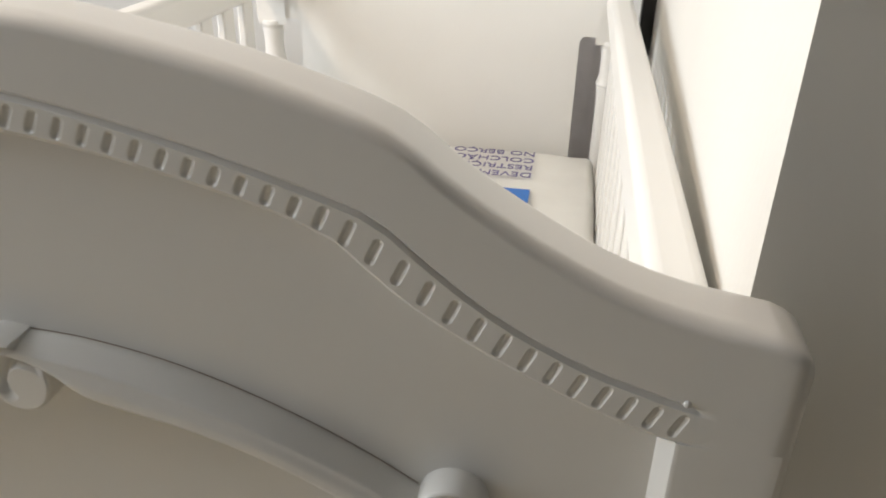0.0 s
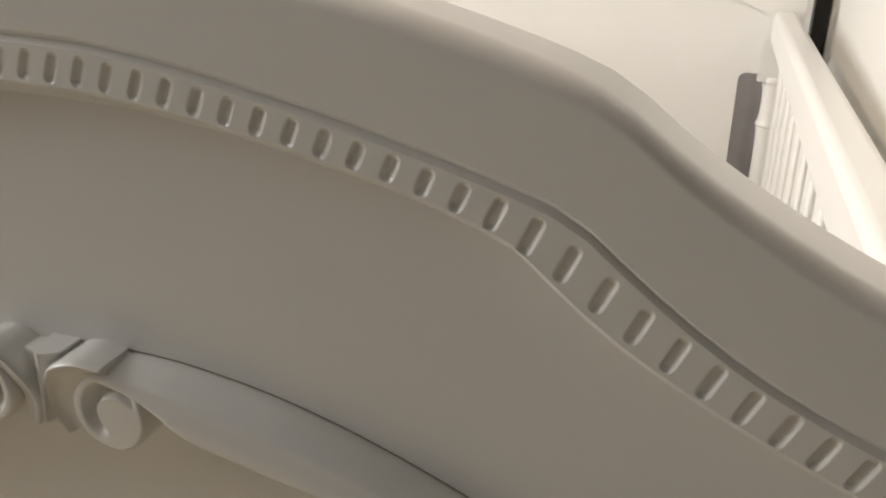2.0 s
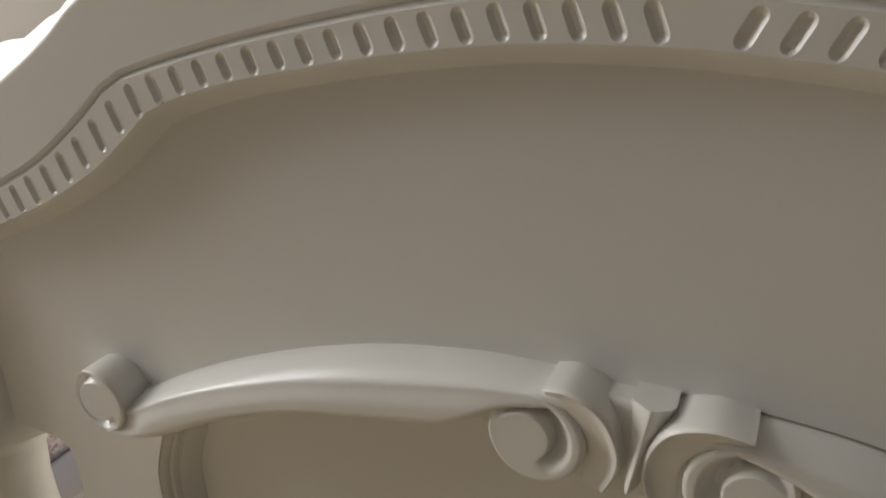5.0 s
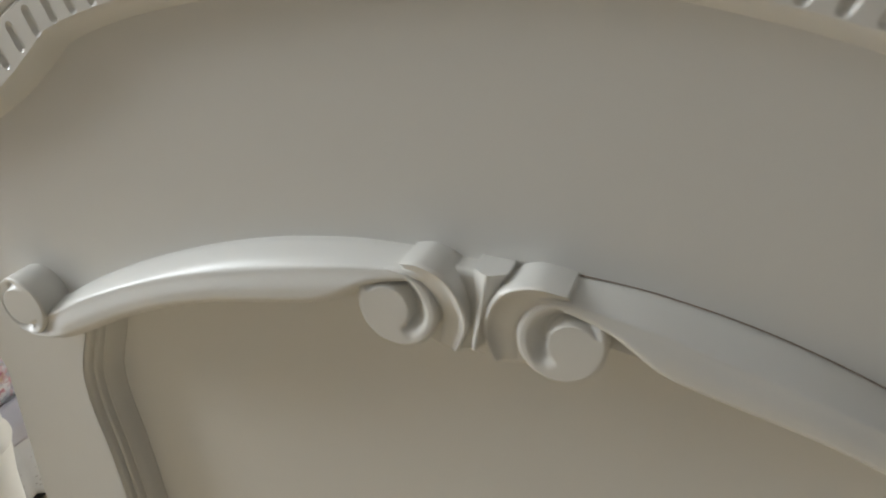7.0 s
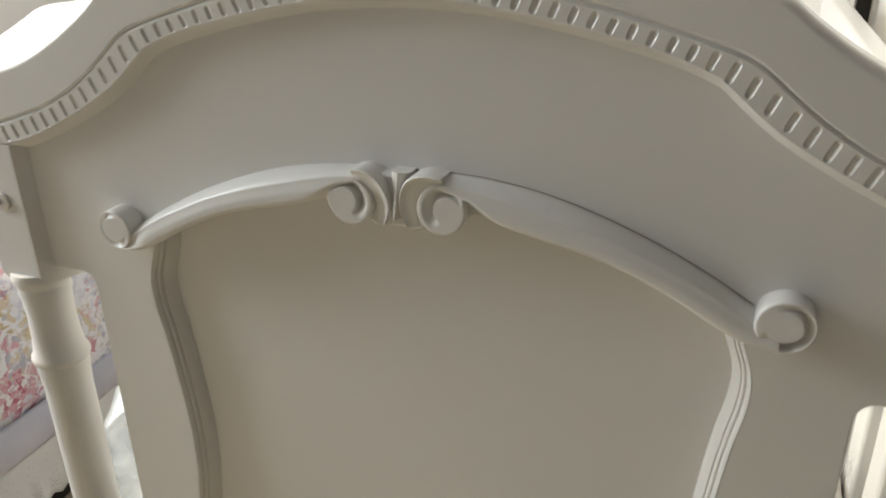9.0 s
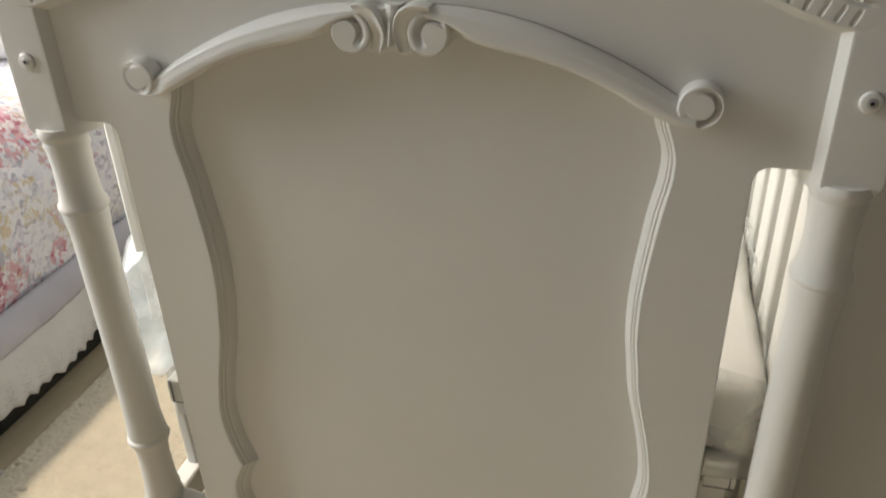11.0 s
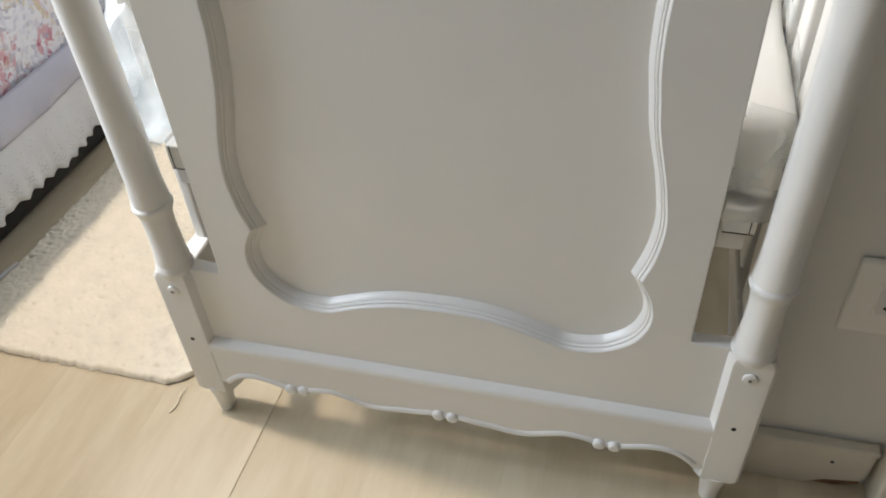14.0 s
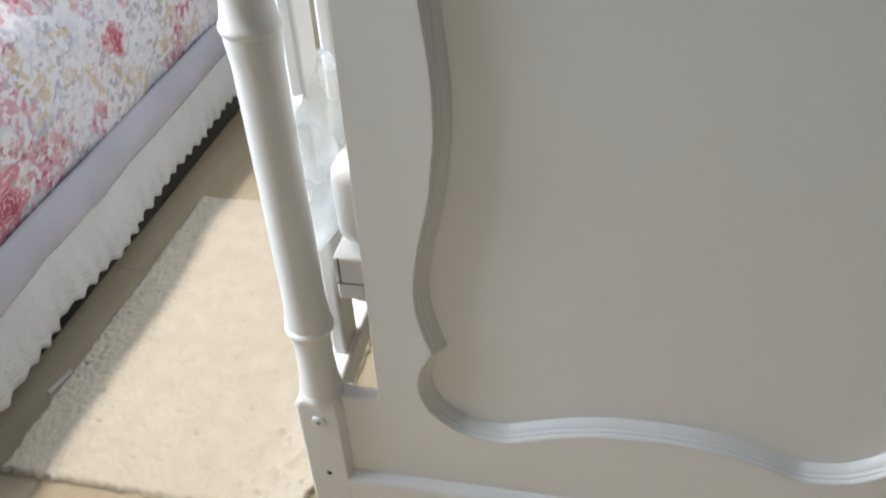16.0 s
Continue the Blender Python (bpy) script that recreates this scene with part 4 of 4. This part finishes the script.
def outlet():
    ob = thing("power_outlet", (0.4775, 0.066, 0.338), "cream wall plate with a three-hole power socket", "outlet")
    child("plate", box("plate", -0.0385, 0.0385, -0.0085, -0.0003, -0.0525, 0.0525, PLASTIC, 0.0035, 3), ob)
    child("module", box("module", -0.0125, 0.0125, -0.0095, -0.007, -0.0235, 0.0235, PLASTIC, 0.001), ob)
    pts = [(-0.0075, -0.019), (0.0075, -0.019), (0.0105, -0.012), (0.0105, 0.012), (0.0075, 0.019), (-0.0075, 0.019), (-0.0105, 0.012), (-0.0105, -0.012)]
    child("socket_face", prism("socket_face", pts, -0.0102, -0.008, PLASTIC_GREY), ob, "grey socket face")
    for dx, dz in ((0.0, 0.0095), (0.003, 0.0), (0.0, -0.0095)):
        bm = bmesh.new()
        disc_bm(bm, dx, dz, 0.0024, 0.0006, 0.0002, 14)
        bmesh.ops.translate(bm, verts=bm.verts[:], vec=(0, -0.0102, 0))
        child("pin_hole", bm_mesh("pin_hole", bm, DARK), ob)


outlet()

# dark upright frame at the far end of the lit wall
far_frame = thing("window_frame", (0.424, 1.50, 0), "narrow black upright frame against the white wall", "frame")
child("stile", box("stile", -0.014, 0.014, -0.02, 0.02, 0, 2.2, BLACK, 0.002), far_frame)

# grey cloth behind the footboard


def drape(name, x0, x1, y, z0, z1, amp, mat, nu=60, nv=30):
    verts = []
    for j in range(nv + 1):
        for i in range(nu + 1):
            x, z = x0 + (x1 - x0) * i / nu, z0 + (z1 - z0) * j / nv
            verts.append((x, y + amp * noise.noise(Vector((x * 14, z * 1.5, 3))) + 0.3 * amp * noise.noise(Vector((x * 30, z * 14, 7))), z))
    k = len(verts)
    verts += [(x, yy + 0.03, z) for x, yy, z in verts]
    faces = []
    for j in range(nv):
        for i in range(nu):
            a = j * (nu + 1) + i
            faces += [(a, a + 1, a + nu + 2, a + nu + 1), (k + a, k + a + nu + 1, k + a + nu + 2, k + a + 1)]
    rim = [i for i in range(nu + 1)] + [j * (nu + 1) + nu for j in range(1, nu and nv + 1)] + [nv * (nu + 1) + i for i in range(nu - 1, -1, -1)] + [j * (nu + 1) for j in range(nv - 1, 0, -1)]
    for q in range(len(rim)):
        a, b = rim[q], rim[(q + 1) % len(rim)]
        faces.append((a, b, k + b, k + a))
    return mesh_from(name, verts, faces, mat, 60)


cloth = new("blanket", drape("blanket", 0.02, 0.34, 1.46, 0.0, 0.92, 0.03, GREY_CLOTH))
tagged(cloth, "wrinkled dark grey blanket hanging behind the footboard", "blanket")

# ---- the bed ----


def bed_profile(y):
    """Cross-section of the made bed from its long edge up and over."""
    return [(-0.938, 0.255), (-0.928, 0.335), (-0.925, 0.42), (-0.928, 0.48), (-0.940, 0.53), (-0.965, 0.565), (-1.01, 0.585), (-1.10, 0.592), (-1.35, 0.597), (-1.7, 0.595), (-2.05, 0.590)]


def bed_cover():
    ys = np.linspace(-0.45, 1.62, 110)
    verts, faces = [], []
    for y in ys:
        pr = smooth_path(bed_profile(y), 6)
        for k, (x, z) in enumerate(pr):
            p = Vector((x, float(y), z))
            n = 0.010 * noise.noise(p * 7) + 0.006 * noise.noise(p * 19) + 0.003 * noise.noise(p * 43)
            s = 1.0 if z < 0.55 else 0.25
            verts.append((x + n * s - 0.03 * (y - 0.2), y, z + n * (0.4 if z < 0.5 else 1.0)))
    m = len(pr)
    for i in range(len(ys) - 1):
        for k in range(m - 1):
            faces.append((i * m + k, i * m + k + 1, (i + 1) * m + k + 1, (i + 1) * m + k))
    me = mesh_from("bedspread", verts, faces, FLORAL, 80)
    return me


def point(y):
    """A pointed ripple along the hem, 0 to 1, of uneven pitch."""
    p = (y + 0.010 * noise.noise(Vector((5, y * 9, 0)))) / 0.037 % 1.0
    return 1 - abs(2 * p - 1)


def hem(y):
    """How far the pointed hem reaches below its mean line."""
    return 0.013 * point(y) * (0.8 + 0.6 * noise.noise(Vector((1, y * 13, 2)))) + 0.018 * noise.noise(Vector((2, y * 5, 0)))


def hang_x(y, f, wave, x_bulge):
    fold = wave * (noise.noise(Vector((0, y * 6, 1))) + 0.5 * noise.noise(Vector((0, y * 17, 5))))
    ripple = 0.30 * wave * noise.noise(Vector((f * 2, y * 45, 8))) * f * f
    if wave > 0.01:
        ripple += 0.0045 * (0.6 + 1.2 * abs(noise.noise(Vector((7, y * 11, 3))))) * (point(y + 0.006) - 0.5) * max(0.0, f - 0.55) / 0.45
    if wave > 0.01:
        ripple += 0.010 * noise.noise(Vector((3, y * 2.6, 0))) * f
    return -0.932 + x_bulge * math.sin(math.pi * f) + fold * (0.25 + 0.75 * f) + ripple - 0.03 * (y - 0.2) + 0.012 * f + (0.004 * f if wave > 0.01 else 0.010) * math.exp(-((y - 0.02) / 0.16) ** 2)


def hang(name, top, bottom, mat, wave, scallop=False, x_bulge=0.0):
    """A hanging border with folds and, at need, a scalloped lower edge."""
    ys = np.linspace(-0.45, 1.62, 620)
    nv = 10
    verts, faces = [], []
    for y in ys:
        y = float(y)
        sc = hem(y) - 0.014 * (y - 0.2) if scallop else 0.0
        for k in range(nv + 1):
            f = k / nv
            verts.append((hang_x(y, f, wave, x_bulge), y, top + (bottom - sc - top) * f))
    m = nv + 1
    for i in range(len(ys) - 1):
        for k in range(nv):
            faces.append((i * m + k, i * m + k + 1, (i + 1) * m + k + 1, (i + 1) * m + k))
    return mesh_from(name, verts, faces, mat, 80)


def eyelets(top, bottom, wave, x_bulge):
    """The embroidery's tiny holes, in leaf and arc figures: grey discs paint the shade inside."""
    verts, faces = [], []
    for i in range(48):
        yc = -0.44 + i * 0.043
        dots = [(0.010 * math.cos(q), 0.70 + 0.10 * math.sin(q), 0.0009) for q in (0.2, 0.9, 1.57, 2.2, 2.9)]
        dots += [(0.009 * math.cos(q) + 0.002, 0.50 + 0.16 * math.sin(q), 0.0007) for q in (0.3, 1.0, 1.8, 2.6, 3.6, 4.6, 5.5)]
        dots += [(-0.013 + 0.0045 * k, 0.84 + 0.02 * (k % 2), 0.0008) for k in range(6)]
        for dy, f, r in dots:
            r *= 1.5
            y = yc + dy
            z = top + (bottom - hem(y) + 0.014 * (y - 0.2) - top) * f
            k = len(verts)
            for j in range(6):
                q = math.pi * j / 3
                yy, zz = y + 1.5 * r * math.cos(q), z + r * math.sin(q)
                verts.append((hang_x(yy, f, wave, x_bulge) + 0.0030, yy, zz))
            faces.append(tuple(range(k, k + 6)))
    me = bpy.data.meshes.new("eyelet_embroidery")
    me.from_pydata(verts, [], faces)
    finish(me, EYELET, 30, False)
    return me


def thicken(ob, t):
    mod = ob.modifiers.new("thickness", "SOLIDIFY")
    mod.thickness, mod.offset = t, -1
    return ob


bed = thing("bed", (-1.5, 0.6, 0), "large bed under a floral quilt with white eyelet skirt", "bed")


def bed_part(name, me, label=""):
    ob = child(name, me, bed, label)
    ob.location = (1.532, -0.6, 0)
    return ob


thicken(bed_part("bedspread", bed_cover(), "white quilt printed with pink, mustard and grey flowers"), 0.02)
thicken(bed_part("border", hang("border", 0.267, 0.203, BORDER, 0.007, False, 0.010), "plain grey satin border"), 0.006)
thicken(bed_part("skirt", hang("skirt", 0.217, 0.088, SKIRT, 0.013, True, 0.004), "white eyelet skirt with scalloped hem"), 0.002)
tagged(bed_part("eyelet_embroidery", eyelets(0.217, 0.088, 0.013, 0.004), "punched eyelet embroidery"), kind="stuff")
bed_part("box_base", box("box_base", -2.05, -0.985, -0.43, 1.60, 0.13, 0.56, BORDER, 0.02))
# black block added behind the hem to give the dark shade under the bed
bed_part("plinth", box("plinth", -2.00, -0.976, -0.38, 1.55, 0.012, 0.132, BLACK, 0.01), "black block standing in for the shade under the bed")
for x in (-1.95, -1.08):
    for y in (-0.35, 1.5):
        bed_part("leg", lathe("leg", [(0.02, 0.0), (0.028, 0.01), (0.03, 0.131)], x, y, BLACK))


def pillow_mesh():
    bm = bmesh.new()
    bmesh.ops.create_grid(bm, x_segments=28, y_segments=20, size=1)
    top = [v for v in bm.verts]
    for v in top:
        x, y = v.co.x, v.co.y
        h = (1 - x ** 4) ** 0.5 * (1 - y ** 4) ** 0.5
        v.co = Vector((x * 0.36 * (1 - 0.06 * y * y), y * 0.25 * (1 - 0.06 * x * x), 0.085 * h + 0.006 * noise.noise(Vector((x * 4, y * 4, 0)))))
    dup = bmesh.ops.duplicate(bm, geom=bm.faces[:])
    for v in [g for g in dup["geom"] if isinstance(g, bmesh.types.BMVert)]:
        v.co.z = -v.co.z * 0.7
    bmesh.ops.remove_doubles(bm, verts=bm.verts[:], dist=0.002)
    return bm_mesh("pillow", bm, PILLOW, 80)


pillow = new("pillow", pillow_mesh())
pillow.matrix_basis = pose(-1.5, 1.32, 0.70, 22, 0, 4)
tagged(pillow, "plump white cotton pillow lying on the bed", "pillow", "pillows on the bed")
copy_thing(pillow, pose(-1.32, 0.98, 0.665, 8, 0, 20))

# ---- rug and floor things ----


def rug_mesh():
    nx, ny = 170, 250
    verts, faces = [], []
    for j in range(ny + 1):
        for i in range(nx + 1):
            u, v = i / nx, j / ny
            x, y = -0.882 + 0.466 * u, 0.022 + 0.70 * v
            e = min(u * 0.45, (1 - u) * 0.45, v * 0.7, (1 - v) * 0.7)
            x += 0.005 * noise.noise(Vector((u * 3, v * 40, 1))) + 0.0022 * noise.noise(Vector((u * 9, v * 170, 6))) + (0.012 * max(0, 0.06 - v) / 0.06 * max(0, u - 0.8) / 0.2 * -1)
            y += 0.005 * noise.noise(Vector((u * 40, v * 3, 4))) + 0.0026 * noise.noise(Vector((u * 150, v * 9, 7))) + 0.028 * (u - 0.5) * (1 - v) * -0.2 + 0.03 * max(0, (u - 0.90) / 0.1) ** 2 * (1 - v)
            h = 0.009 * min(1.0, e / 0.0035) + 0.0016 * noise.noise(Vector((x * 90, y * 90, 0))) * min(1, e / 0.01) + 0.003 * noise.noise(Vector((x * 20, y * 20, 2)))
            lump = max(0.0, 1 - ((x + 0.47) ** 2 + (y - 0.10) ** 2) ** 0.5 / 0.1)
            h += lump * 0.014 * max(0.0, noise.noise(Vector((x * 55, y * 55, 5))))
            h += 0.0022 * noise.noise(Vector((x * 160, y * 160, 11))) * min(1, e / 0.006)
            h -= 0.022 * max(0.0, noise.noise(Vector((x * 60, y * 75, 9))) - 0.42) * min(1, e / 0.01)
            verts.append((x, y, max(0.0012, 0.002 + h)))
    for j in range(ny):
        for i in range(nx):
            a = j * (nx + 1) + i
            faces.append((a, a + 1, a + nx + 2, a + nx + 1))
    return mesh_from("rug", verts, faces, RUG, 80)


rug = new("rug", rug_mesh())
tagged(rug, "small cream shaggy cotton rug beside the bed", "rug")
thread_path = smooth_path([(-0.427, 0.018, 0.004), (-0.431, 0.004, 0.003), (-0.428, -0.012, 0.002), (-0.432, -0.028, 0.002)], 6)
cu = bpy.data.curves.new("rug_thread", "CURVE")
cu.dimensions, cu.bevel_depth, cu.bevel_resolution = "3D", 0.0011, 2
sp = cu.splines.new("POLY")
sp.points.add(len(thread_path) - 1)
for p, q in zip(sp.points, thread_path):
    p.co = (*q, 1)
cu.materials.append(RUG)
thread = child("thread", cu, rug, "loose cream thread")

stick = new("paper_strip", box("paper_strip", -0.004, 0.004, -0.026, 0.026, 0.0, 0.005, PILLOW, 0.001))
stick.matrix_basis = pose(-0.892, 0.196, 0.0005, 0, 0, -12)
tagged(stick, "small white strip lying on the floor beside the rug", "paper strip")


# ---- floor planks ----
random.seed(4)
WIDE, LONG = 0.18, 2.44
plank = flat_sides(bm_mesh("plank", box_bm(-WIDE / 2 + 0.00004, WIDE / 2 - 0.00004, -LONG / 2 + 0.0001, LONG / 2 - 0.0001, -0.0045, 0.0, 0.00015, 1), FLOOR, 50))
for i in range(-12, 10):
    x = -0.19 + i * WIDE
    y = -2.4 - random.choice((0.75, 0.95, 2.0, 2.2))
    while y < 2.4:
        a, b = max(y, -2.4), min(y + LONG, 2.4)
        if b - a > 0.02 and not (x > 0.45 and a > 0.07):
            p = child("plank", plank, floor)
            p.location = (x + (0.0006 if i == 0 else 0), (a + b) / 2, random.uniform(-0.00005, 0.00005))
            p.scale = (0.994 if i == 0 else 1.0, (b - a) / LONG, 1)
        y += LONG
